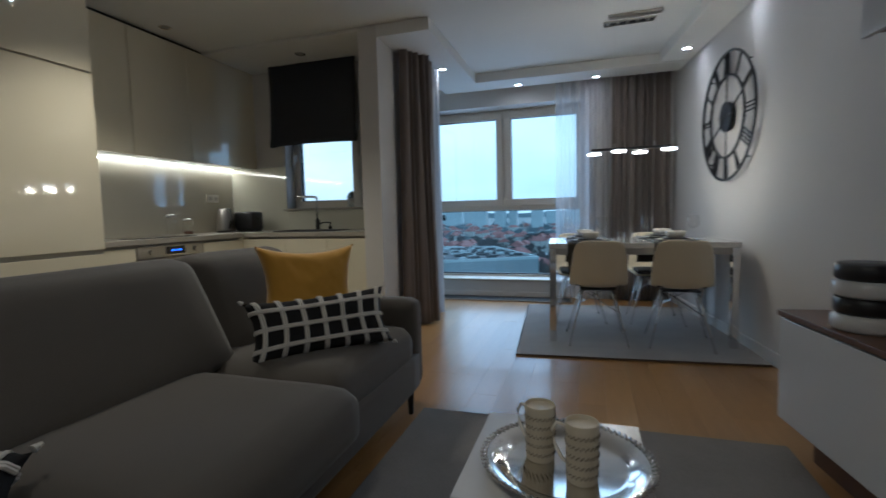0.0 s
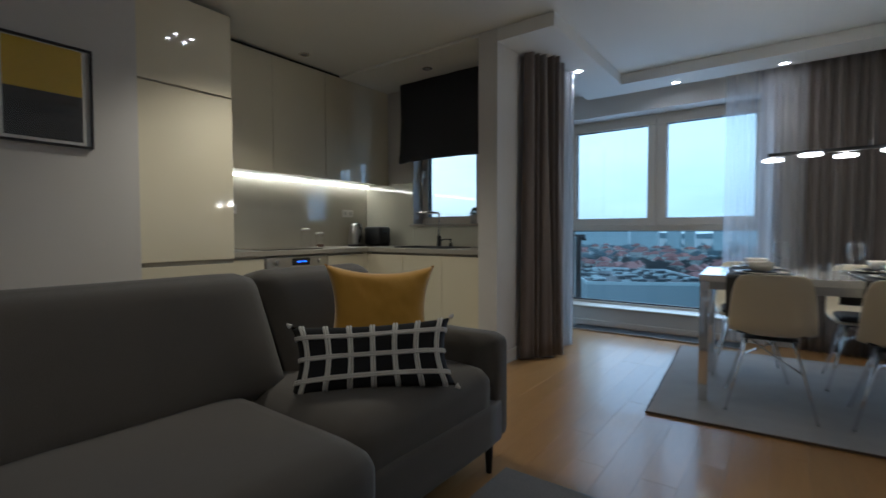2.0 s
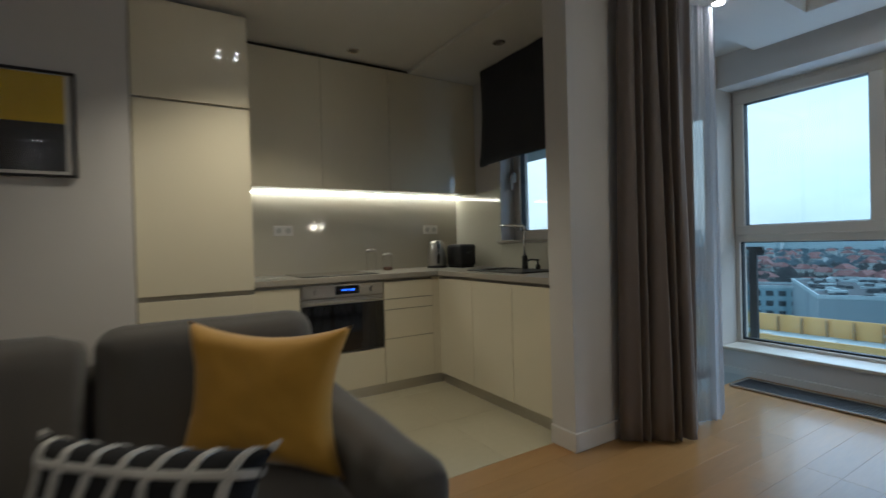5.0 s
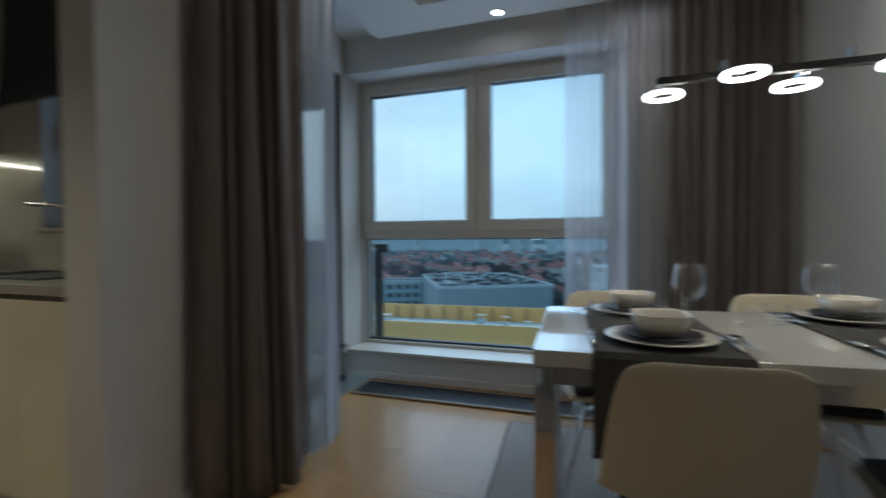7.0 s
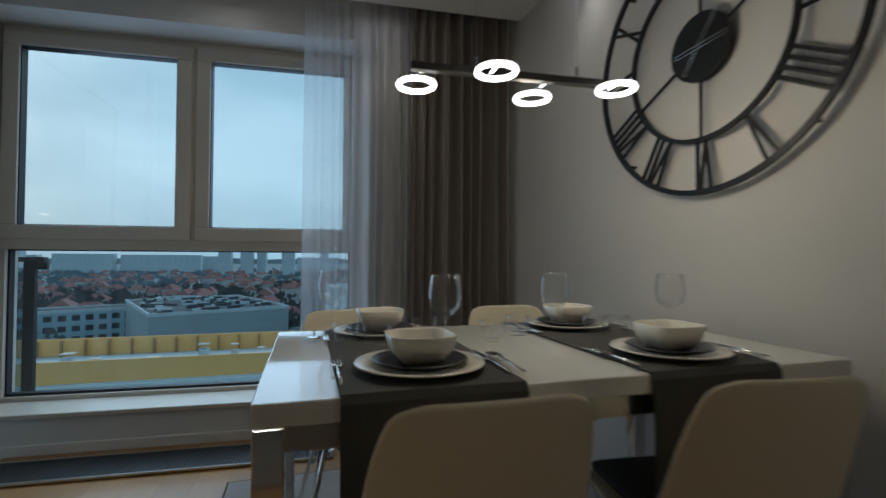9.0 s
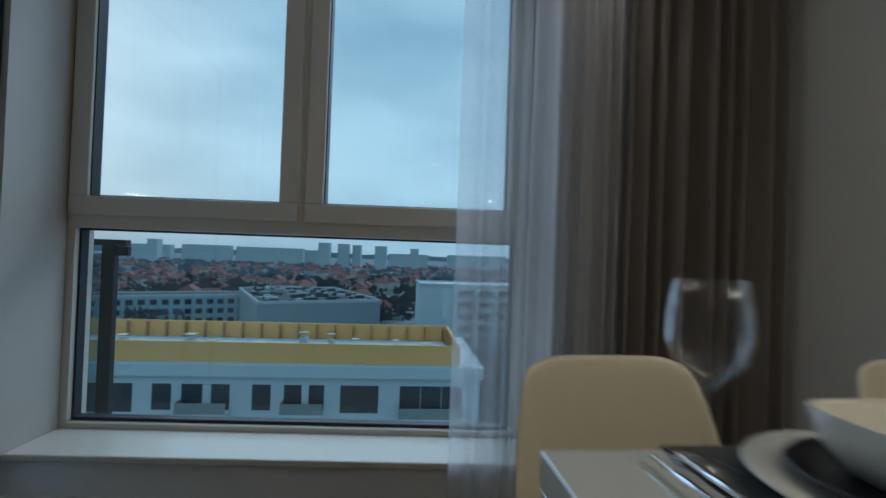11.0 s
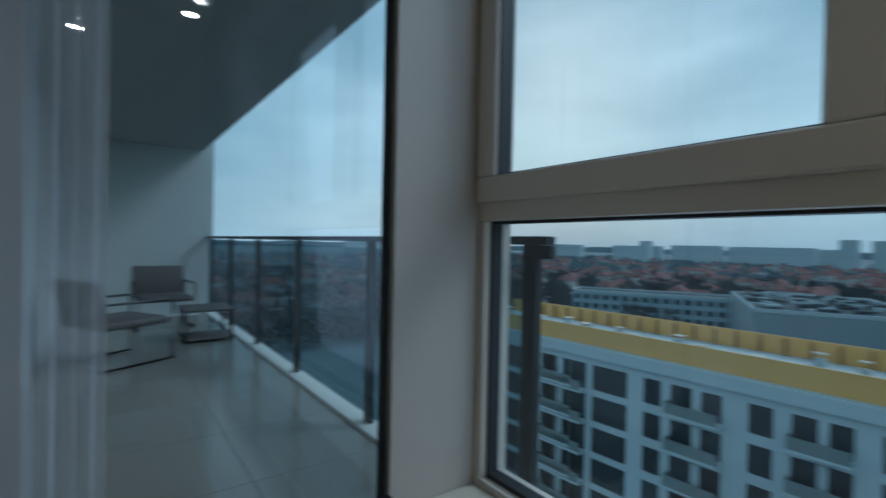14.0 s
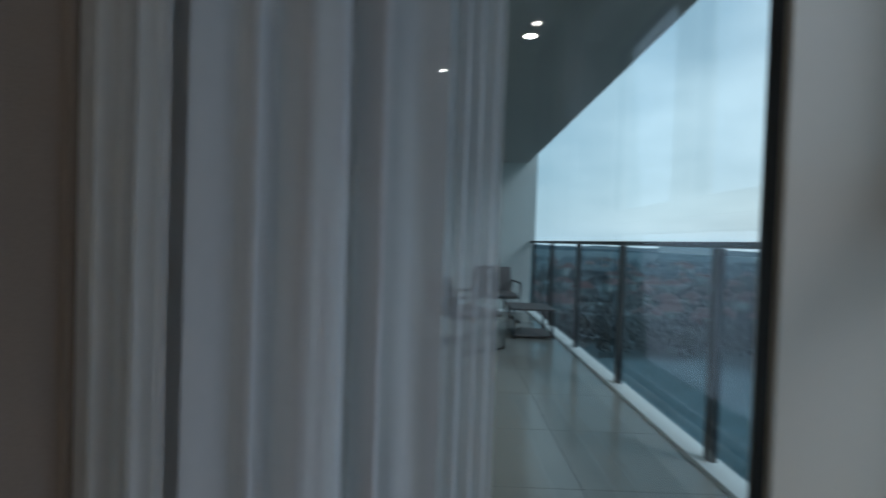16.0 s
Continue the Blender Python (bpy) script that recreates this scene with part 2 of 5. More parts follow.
M_MUGBAND = material("brown_mug_pattern", (0.13, 0.10, 0.07), 0.5, grain=0.1)
M_SILVER = material("silver_tray", (0.76, 0.75, 0.73), 0.1, 1.0, grain=0.02)
M_ARMCHAIR = material("grey_brown_rattan", (0.11, 0.10, 0.095), 0.7, grain=0.3, scale=150, bump=0.4)


# ---- mesh helpers ----
def link_mesh(name, bm, mat, smooth=False):
    me = bpy.data.meshes.new(name)
    bmesh.ops.recalc_face_normals(bm, faces=bm.faces)
    for f in bm.faces:
        f.smooth = smooth
    bm.to_mesh(me)
    bm.free()
    me.materials.append(mat)
    return new(name, me)


def part(name, bm, mat, parent, label="", smooth=False):
    ob = link_mesh(name, bm, mat, smooth)
    ob.parent = parent
    if label:
        tagged(ob, label)
    return ob


def thing(name, m, label, category, group="", kind=""):
    ob = new(name)
    ob.empty_display_size = 0.1
    ob.matrix_world = m
    return tagged(ob, label, category, group, kind)


def box(bm, x0, x1, y0, y1, z0, z1, bevel=0.0, seg=2):
    r = bmesh.ops.create_cube(bm, size=1.0, matrix=Matrix.Translation(((x0 + x1) / 2, (y0 + y1) / 2, (z0 + z1) / 2)) @ Matrix.Diagonal((abs(x1 - x0), abs(y1 - y0), abs(z1 - z0), 1)))
    if bevel:
        edges = {e for v in r["verts"] for e in v.link_edges}
        bmesh.ops.bevel(bm, geom=list(edges), offset=bevel, segments=seg, profile=0.5, affect="EDGES", clamp_overlap=True)
    return bm


def boxes(*rows, bevel=0.0):
    bm = bmesh.new()
    for r in rows:
        box(bm, *r, bevel=bevel)
    return bm


def cyl(bm, p, q, r0, r1=None, seg=14, caps=True):
    p, q = Vector(p), Vector(q)
    d = q - p
    m = Matrix.Translation((p + q) / 2) @ d.to_track_quat("Z", "Y").to_matrix().to_4x4()
    bmesh.ops.create_cone(bm, cap_ends=caps, segments=seg, radius1=r0, radius2=r0 if r1 is None else r1, depth=d.length, matrix=m)
    return bm


def tube(bm, pts, r, seg=8, closed=False):
    """A round bar along a line of points."""
    pts = [Vector(p) for p in pts]
    rings, n = [], len(pts)
    for i, p in enumerate(pts):
        a = pts[i - 1] if (i or closed) else p
        b = pts[(i + 1) % n] if (i < n - 1 or closed) else p
        d = (b - a).normalized()
        side = d.cross(Vector((0, 0, 1)))
        side = side.normalized() if side.length > 1e-3 else Vector((1, 0, 0))
        up = side.cross(d)
        rings.append([bm.verts.new(p + r * (side * math.cos(2 * math.pi * k / seg) + up * math.sin(2 * math.pi * k / seg))) for k in range(seg)])
    for i in range(n if closed else n - 1):
        a, b = rings[i], rings[(i + 1) % n]
        for k in range(seg):
            bm.faces.new((a[k], a[(k + 1) % seg], b[(k + 1) % seg], b[k]))
    if not closed:
        bm.faces.new(rings[0][::-1])
        bm.faces.new(rings[-1])
    return bm


def lathe(bm, profile, seg=28, sx=1.0, sy=1.0, cx=0.0, cy=0.0):
    """Turns a profile of (radius, height) round the z axis."""
    rings = []
    for r, z in profile:
        if r < 1e-5:
            rings.append([bm.verts.new((cx, cy, z))])
        else:
            rings.append([bm.verts.new((cx + sx * r * math.cos(2 * math.pi * k / seg), cy + sy * r * math.sin(2 * math.pi * k / seg), z)) for k in range(seg)])
    for a, b in zip(rings, rings[1:]):
        for k in range(seg):
            j = (k + 1) % seg
            f = [a[k % len(a)], a[j % len(a)], b[j % len(b)], b[k % len(b)]]
            f = list(dict.fromkeys(f))
            if len(f) > 2:
                bm.faces.new(f)
    return bm


def softbox(w, d, h, r, bulge=0.0, n=10, crown=(0, 0, 1), seed=0):
    """An upholstered block w x d x h with its base at z 0, round edges and a crowned face."""
    bm = bmesh.new()
    bmesh.ops.create_cube(bm, size=2.0)
    bmesh.ops.subdivide_edges(bm, edges=bm.edges, cuts=n, use_grid_fill=True)
    half = Vector((w / 2, d / 2, h / 2))
    inner = half - Vector((r, r, r))
    c = Vector(crown)
    for v in bm.verts:
        u = v.co.copy()
        # crowd the grid towards the edges so that the rounding is fine
        q = Vector([math.copysign(abs(a) ** 0.6, a) * k for a, k in zip(u, half)])
        core = Vector([max(-i, min(i, a)) for a, i in zip(q, inner)])
        off = q - core
        p = core + (off.normalized() * r if off.length > 1e-6 else off)
        if bulge:
            f1 = [max(0.0, 1 - a ** 4) for a in u]
            if abs(c.z) and u.z > 0.99:
                p.z += bulge * f1[0] * f1[1]
            if abs(c.x) and u.x * c.x > 0.99:
                p.x += c.x * bulge * f1[1] * f1[2]
        p += 0.004 * Vector(noise.noise_vector(p * 5 + Vector((seed, seed, seed))))
        v.co = p + Vector((0, 0, h / 2))
    return bm


def folds(bm, start, end, z0, z1, amp, waves, seed=0, rows=14, flare=1.25, per=12, gather=0.05):
    """A hanging cloth from start to end (x, y), gathered in uneven folds."""
    rnd = random.Random(seed)
    a, b = Vector((*start, 0)), Vector((*end, 0))
    d = b - a
    nrm = Vector((-d.y, d.x, 0)).normalized()
    n = int(waves * per)
    ph = [rnd.uniform(0, 6.28) for _ in range(4)]
    grid = []
    for j in range(rows + 1):
        t = j / rows
        z = z1 + (z0 - z1) * t
        row = []
        for i in range(n + 1):
            s = i / n
            warp = s + 0.35 / waves * math.sin(2 * math.pi * s * 2.3 + ph[0]) * (0.5 + 0.5 * t)
            k = amp * (1 + (flare - 1) * t) * (0.75 + 0.35 * math.sin(5.1 * s + ph[1] + 0.8 * t))
            off = k * math.sin(2 * math.pi * waves * warp + 0.5 * math.sin(2.2 * t + ph[2])) + 0.25 * k * math.sin(4 * math.pi * waves * warp + ph[3] + t)
            along = (s - 0.5) * (1 - gather * (1 - t)) + 0.5
            row.append(bm.verts.new(a + d * along + nrm * off + Vector((0, 0, z))))
        grid.append(row)
    for j in range(rows):
        for i in range(n):
            bm.faces.new((grid[j][i], grid[j][i + 1], grid[j + 1][i + 1], grid[j + 1][i]))
    return bm


def thicken(ob, t):
    s = ob.modifiers.new("thickness", "SOLIDIFY")
    s.thickness, s.offset = t, 0
    return ob


def setting(name, bm, mat, label, category, smooth=False):
    return tagged(link_mesh(name, bm, mat, smooth), label, category, kind="structure")

# ---- the room's shell ----
XR, YB, ZC, ZS = 3.0, -7.0, 2.58, 2.48   # clock wall, back wall, main ceiling, dropped soffit
XK, YK = -1.84, -1.70                    # kitchen side wall, kitchen window wall
XP = -1.05                               # wall with the framed print

SKEW = 6.56                              # the clock wall runs this many degrees off square
EAST = pose(2.965, -1.725, 0, 0, 0, SKEW)   # its own frame: x into the wall, y along it
tagged(link_mesh("wall_east", boxes((0.0, 0.15, -6.2, 1.95, -0.2, 2.9)), M_WALL), "pale grey painted wall behind the dining table", "wall", kind="structure").matrix_world = EAST
setting("wall_south", boxes((-3.0, 3.9, YB - 0.15, YB, -0.2, 2.9)), M_WALL, "plain pale painted wall closing the living room", "wall")
# window wall: big opening x -0.14..1.88, z 0.19..2.31
setting("wall_north", boxes((-0.14, XR, -0.25, 0.12, -0.2, 0.185), (1.88, XR, -0.25, 0.12, 0.185, 2.9), (-0.14, 1.88, -0.25, 0.12, 2.32, 2.9),
        (-0.17, -0.14, -0.30, 0.12, -0.2, 2.9)), M_WALL, "painted wall round the large window", "wall")
setting("wall_apron_ledge", boxes((-0.10, 2.8, -0.272, -0.2505, 0.0, 0.055), bevel=0.004), M_TRIM, "white skirting ledge under the window", "baseboard")
# glazed balcony door wall at x -0.14: opening y -1.62..-0.30
setting("wall_balcony_side", boxes((-0.36, -0.10, -1.40, -0.302, 2.30, 2.9), (-0.36, -0.10, -1.70, -1.40, -0.2, 2.9)), M_WALL, "painted wall over the balcony door", "wall")
# kitchen window wall: opening x -1.14..-0.30, z 1.13..2.40
setting("wall_kitchen_window", boxes((-2.0, -1.14, YK, -1.40, -0.2, 2.9), (-0.30, 0.08, YK, -1.402, -0.2, 2.9), (-1.14, -0.30, YK, -1.40, -0.2, 1.125),
        (-1.14, -0.30, YK, -1.40, 2.40, 2.9)), M_WALL, "painted kitchen wall round a small window", "wall")
setting("wall_pier", boxes((0.082, 0.25, -2.36, -1.402, -0.2, 2.9)), M_WALL, "painted wall pier between kitchen and dining corner", "wall")
setting("wall_kitchen_side", boxes((XK - 0.15, XK, -4.45, YK, -0.2, 2.9)), M_WALL, "painted kitchen wall behind the cabinets", "wall")
# print wall, door opening y -5.93..-5.07
setting("wall_west", boxes((XP - 0.15, XP, -4.97, -4.31, -0.2, 2.9), (XP - 0.15, XP, YB, -5.89, -0.2, 2.9), (XP - 0.15, XP, -5.89, -4.97, 2.10, 2.9), (XK, XP - 0.15, -4.46, -4.31, -0.2, 2.9)),
        M_WALL, "beige-grey painted wall beside an interior door", "wall")

# ceilings
setting("ceiling_main", boxes((-3.0, 3.9, YB, 0.12, ZC, ZC + 0.2)), M_CEIL, "white plasterboard ceiling", "ceiling")
for nm, b6, where in (("ceiling_soffit_kitchen", (XK, 0.25, -2.36, YK, 2.552, ZC - 0.004), "over the kitchen worktop"), ("ceiling_soffit_door", (0.2505, 0.70, -2.36, -0.40, ZS, ZC - 0.004), "beside the balcony door"),
                      ("ceiling_soffit_window", (0.7005, XR, -0.74, -0.40, ZS, ZC - 0.004), "along the large window")):
    setting(nm, boxes(b6), M_CEIL, "dropped white soffit " + where, "ceiling")

tagged(link_mesh("ceiling_soffit_east", boxes((-0.28, 0.0, -6.1, 0.985, ZS, ZC - 0.006)), M_CEIL), "dropped white soffit along the clock wall", "ceiling", kind="structure").matrix_world = EAST
tagged(link_mesh("baseboard_east", boxes((-0.016, 0.0, -6.1, 1.46, 0, 0.09), bevel=0.003), M_TRIM), "white skirting board along the clock wall", "baseboard", kind="structure").matrix_world = EAST

# baseboards
setting("baseboard", boxes((0.25, 0.264, -2.36, -1.402, 0, 0.10), (0.082, 0.264, -2.374, -2.36, 0, 0.10),
        (XP, XP + 0.014, -4.94, -4.31, 0, 0.09), bevel=0.003), M_TRIM, "white skirting board along the walls", "baseboard")

# ---- big window ----
def sash(parent, name, x0, x1, z0, z1, w, y0=-0.075, y1=0.0, axis="x", at=0.0, paint=M_PVC):
    """A frame of four mitred bars with its pane; along x at y, or along y when axis is 'y'."""
    def put(rows, bev):
        out = bmesh.new()
        for a0, a1, b0, b1, c0, c1 in rows:
            if axis == "x":
                box(out, a0, a1, b0, b1, c0, c1, bevel=bev)
            else:
                box(out, b0 + at, b1 + at, a0, a1, c0, c1, bevel=bev)
        return out
    f = part(name, put([(x0, x1, y0, y1, z0, z0 + w), (x0, x1, y0, y1, z1 - w, z1), (x0, x0 + w, y0 + 0.001, y1 - 0.001, z0 + w, z1 - w), (x1 - w, x1, y0 + 0.001, y1 - 0.001, z0 + w, z1 - w)], min(0.006, w / 3)), paint, parent)
    g = 0.005
    part("gasket", put([(x0 + w, x1 - w, y0 + 0.015, y1 - 0.015, z0 + w, z0 + w + g), (x0 + w, x1 - w, y0 + 0.015, y1 - 0.015, z1 - w - g, z1 - w),
                        (x0 + w, x0 + w + g, y0 + 0.016, y1 - 0.016, z0 + w, z1 - w), (x1 - w - g, x1 - w, y0 + 0.016, y1 - 0.016, z0 + w, z1 - w)], 0), M_GASKET, f)
    p = part("pane", put([(x0 + w, x1 - w, (y0 + y1) / 2 - 0.002, (y0 + y1) / 2 + 0.002, z0 + w, z1 - w)], 0), M_GLASS, f)
    p.visible_shadow = False
    return f


win = thing("window_1", pose(0, 0.075, 0), "large white plastic window with two opening sashes over a fixed pane", "window", kind="structure")
part("outer_frame", boxes((-0.139, 1.879, -0.085, 0.03, 0.186, 0.235), (-0.139, 1.879, -0.085, 0.03, 2.275, 2.319), (-0.139, -0.068, -0.084, 0.029, 0.235, 1.058), (-0.139, -0.10, -0.084, 0.029, 1.125, 2.275),
     (1.808, 1.879, -0.084, 0.029, 0.235, 1.058), (1.84, 1.879, -0.084, 0.029, 1.125, 2.275), (-0.139, 1.879, -0.0845, 0.0295, 1.058, 1.125), (0.852, 0.912, -0.084, 0.029, 1.125, 2.275), bevel=0.004), M_PVC, win)
sash(win, "sash", -0.092, 0.868, 1.115, 2.285, 0.080, -0.105, -0.02)
sash(win, "sash", 0.894, 1.846, 1.115, 2.285, 0.080, -0.105, -0.02)
lower = part("fixed_pane", boxes((-0.068, 1.808, -0.04, -0.036, 0.236, 1.058)), M_GLASS, win)
lower.visible_shadow = False
part("gasket", boxes((-0.068, 1.808, -0.06, -0.015, 0.235, 0.250), (-0.068, 1.808, -0.06, -0.015, 1.050, 1.058), (-0.068, -0.058, -0.059, -0.016, 0.250, 1.050), (1.798, 1.808, -0.059, -0.016, 0.250, 1.050)), M_GASKET, win)
setting("window_sill", boxes((-0.10, 1.90, -0.275, -0.012, 0.1855, 0.212), bevel=0.006), material("cream_sill", (0.52, 0.48, 0.40), 0.35, grain=0.04, stain=0.05), "cream window sill", "sill")

# ---- balcony door ----
bdoor = thing("door_balcony", Matrix.Identity(4), "tall glazed balcony door with a narrow white frame and dark edge", "door", kind="structure")
sash(bdoor, "door_leaf", -1.39, -0.322, 0.02, 2.295, 0.012, -0.02, 0.02, axis="y", at=-0.14, paint=M_ANTHRACITE)
part("threshold", boxes((-0.30, -0.10, -1.39, -0.304, -0.02, 0.018), bevel=0.003), M_ANTHRACITE, bdoor)
part("door_handle", boxes((-0.112, -0.072, -0.345, -0.318, 0.235, 0.262), (-0.088, -0.072, -0.395, -0.345, 0.238, 0.259), bevel=0.004), M_BLACK, bdoor)
setting("wall_corner_jamb", boxes((-0.1395, -0.10, -0.321, -0.012, 0.186, 2.9), (-0.18, -0.1396, -0.321, -0.3025, -0.02, 2.9)), M_JAMB, "white jamb between door and window, shade put into its colour", "trim")

# ---- kitchen window ----
kwin = thing("window_kitchen", Matrix.Identity(4), "small white kitchen window under a black blind", "window", kind="structure")
sash(kwin, "sash", -1.138, -0.302, 1.128, 2.398, 0.075, -1.56, -1.48)
setting("kitchen_window_sill", boxes((-1.18, -0.27, -1.725, -1.56, 1.105, 1.128), bevel=0.004), M_COUNTER, "stone sill under the kitchen window", "sill")
part("handle", boxes((-1.112, -1.088, -1.600, -1.56, 1.62, 1.70), (-1.109, -1.091, -1.62, -1.60, 1.55, 1.68), bevel=0.003), M_PVC, kwin)

# ---- recessed spots ----
def recessed_spot(x, y, z, lit=True, power=None, colour=COOL):
    s = thing("ceiling_spot", pose(x, y, z), "small round recessed ceiling spot, lit" if lit else "small round recessed ceiling spot, unlit", "spotlight", "ceiling spots" if lit else "kitchen ceiling spots")
    bm = bmesh.new()
    lathe(bm, [(0.030, -0.001), (0.046, -0.001), (0.048, -0.005), (0.040, -0.009), (0.031, -0.006), (0.030, -0.001)], 24)
    part("trim_ring", bm, M_CHROME if not lit else M_TRIM, s, smooth=True)
    bm = bmesh.new()
    lathe(bm, [(0.0, -0.004), (0.030, -0.004), (0.030, -0.001), (0.0, -0.001)], 20)
    part("bulb", bm, M_BULB if lit else M_BULBOFF, s)
    if lit:
        spot_lamp(x, y, z - 0.015, power or SPOT_POWER, colour)
    return s


for sx, sy in ((0.50, -1.36), (1.14, -0.50), (1.98, -0.50)):
    recessed_spot(sx, sy, ZS, True, 3.2)
recessed_spot(2.755, -1.13, ZS, True, 2.6)
for sx, sy in ((2.87, -2.15), (2.99, -3.2), (3.11, -4.3), (3.24, -5.4)):
    recessed_spot(sx, sy, ZS)
for sx, sy, sz in ((-1.34, -2.91, ZC), (-1.41, -2.21, ZC), (-0.66, -2.07, 2.552)):
    recessed_spot(sx, sy, sz, False)

# four-bulb kitchen ceiling lamp
cl = thing("ceiling_lamp", pose(-0.43, -3.72, ZC), "four-bulb square ceiling lamp over the kitchen", "ceiling lamp")
part("plate", boxes((-0.085, 0.085, -0.085, 0.085, -0.02, 0.0), bevel=0.004), M_CHROME, cl)
for dx in (-0.06, 0.06):
    for dy in (-0.06, 0.06):
        bm = bmesh.new()
        lathe(bm, [(0, -0.026), (0.010, -0.026), (0.013, -0.024), (0.013, -0.0205)], 18, cx=dx, cy=dy)
        part("bulb", bm, M_BULB, cl, smooth=True)
        lamp = bpy.data.lights.new("kitchen_light", "SPOT")
        lamp.energy, lamp.color, lamp.shadow_soft_size = KITCHEN_POWER / 4 * 2, WARM, 0.012
        lamp.spot_size, lamp.spot_blend = radians(122), 0.8
        new("kitchen_light", lamp).location = (-0.43 + dx, -3.72 + dy, ZC - 0.09)

# the same lamp, added unseen over the seating corner to brighten sofa and floor
ll = thing("ceiling_lamp", pose(1.55, -6.0, ZC), "added out-of-view four-bulb fill lamp over the seating corner", "ceiling lamp")
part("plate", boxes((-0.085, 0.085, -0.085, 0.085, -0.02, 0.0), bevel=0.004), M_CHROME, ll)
for dx in (-0.06, 0.06):
    for dy in (-0.06, 0.06):
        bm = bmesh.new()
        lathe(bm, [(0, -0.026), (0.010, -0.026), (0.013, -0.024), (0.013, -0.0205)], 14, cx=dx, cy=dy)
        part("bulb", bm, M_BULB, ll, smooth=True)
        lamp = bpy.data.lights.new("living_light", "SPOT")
        lamp.energy, lamp.color, lamp.shadow_soft_size = LIVING_FILL_POWER / 4 * 2, WARM, 0.012
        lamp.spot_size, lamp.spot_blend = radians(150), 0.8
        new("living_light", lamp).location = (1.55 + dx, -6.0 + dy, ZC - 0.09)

# ceiling ventilation grille
gr = thing("ceiling_vent", pose(2.215, -1.69, ZC), "long dark slotted ventilation grille in the ceiling", "vent")
part("frame", boxes((-0.20, 0.20, -0.045, -0.033, -0.012, 0), (-0.20, 0.20, 0.033, 0.045, -0.012, 0), (-0.20, -0.19, -0.033, 0.033, -0.012, 0), (0.19, 0.20, -0.033, 0.033, -0.012, 0), bevel=0.002), M_STEEL, gr)
part("backing", boxes((-0.19, 0.19, -0.033, 0.033, -0.003, -0.001)), M_BLACK, gr)
for k in range(5):
    part("slat", boxes((-0.155 + 0.0775 * k - 0.02, -0.155 + 0.0775 * k + 0.008, -0.033, 0.033, -0.011, -0.003)), M_STEEL, gr)

# ---- interior door ----
door = thing("door_interior", pose(XP, -5.43, 0), "white interior door with horizontal smoked glass strips", "door", kind="structure")
part("door_frame", boxes((-0.14, 0.012, 0.40, 0.485, 0, 2.14), (-0.14, 0.012, -0.485, -0.40, 0, 2.14), (-0.14, 0.0118, -0.40, 0.40, 2.05, 2.139), bevel=0.004), M_DOOR, door)
leaf = part("door_leaf", boxes((-0.045, -0.005, -0.398, 0.398, 0.008, 2.045), bevel=0.003), M_DOOR, door)
for k in range(5):
    part("glass_strip", boxes((-0.048, -0.002, -0.26, 0.24, 0.42 + 0.30 * k, 0.505 + 0.30 * k), bevel=0.002), M_FROST, leaf)
hb = boxes((-0.005, 0.004, 0.325, 0.380, 1.115, 1.170), (0.004, 0.045, 0.342, 0.362, 1.132, 1.152), (0.032, 0.047, 0.225, 0.362, 1.133, 1.153), (-0.005, 0.004, 0.325, 0.380, 1.03, 1.085), bevel=0.003)
part("door_handle", hb, material("dark_nickel", (0.10, 0.095, 0.09), 0.3, 0.9), leaf, "dark metal lever handle with square rose")

# ---- kitchen ----
XB, XT, XU = -1.235, -1.12, -1.50      # fronts of base, tall and wall units
YR = -2.28                             # front of the return run


def front(bm, axis, a0, a1, z0, z1, face, t=0.02):
    """A cabinet front with a small round on its edges; axis 'x' faces +x, 'y' faces -y."""
    if axis == "x":
        box(bm, face - t, face, a0 + 0.0015, a1 - 0.0015, z0 + 0.0015, z1 - 0.0015, bevel=0.002, seg=1)
    else:
        box(bm, a0 + 0.0015, a1 - 0.0015, face, face + t, z0 + 0.0015, z1 - 0.0015, bevel=0.002, seg=1)
    return bm


def unit(name, x0, x1, y0, y1, z0, z1, label, fronts, axis, face, category="cabinet", group="kitchen units"):
    u = thing(name, Matrix.Identity(4), label, category, group)
    body = boxes((x0, x1, y0, y1, z0, z1))
    part("body", body, M_CARCASS, u)
    for a0, a1, b0, b1 in fronts:
        part("door", front(bmesh.new(), axis, a0, a1, b0, b1, face), M_GLOSS, u)
    return u


# tall housing
unit("tall_cabinet", XK + 0.002, XT - 0.022, -4.305, -3.69, 0.0, 2.555, "tall cream gloss kitchen cabinet with stacked doors", [(-4.305, -3.69, 0.075, 0.83), (-4.305, -3.69, 0.856, 1.975), (-4.305, -3.69, 1.985, 2.55)], "x", XT)
# wall units up to the ceiling
for a, b in ((-3.685, -3.12), (-3.12, -2.56), (-2.56, -1.702)):
    u = unit("wall_cabinet", XK + 0.002, XU - 0.022, a + 0.001, b - 0.001, 1.57, 2.555, "cream gloss wall cabinet reaching the ceiling", [(a, b, 1.555, 2.55)], "x", XU)
# black strip filling the gap under the ceiling, in place of its shade
part("shadow_gap", boxes((XK + 0.002, XU - 0.03, -3.685, -1.704, 2.556, 2.578)), M_BLACK, u)
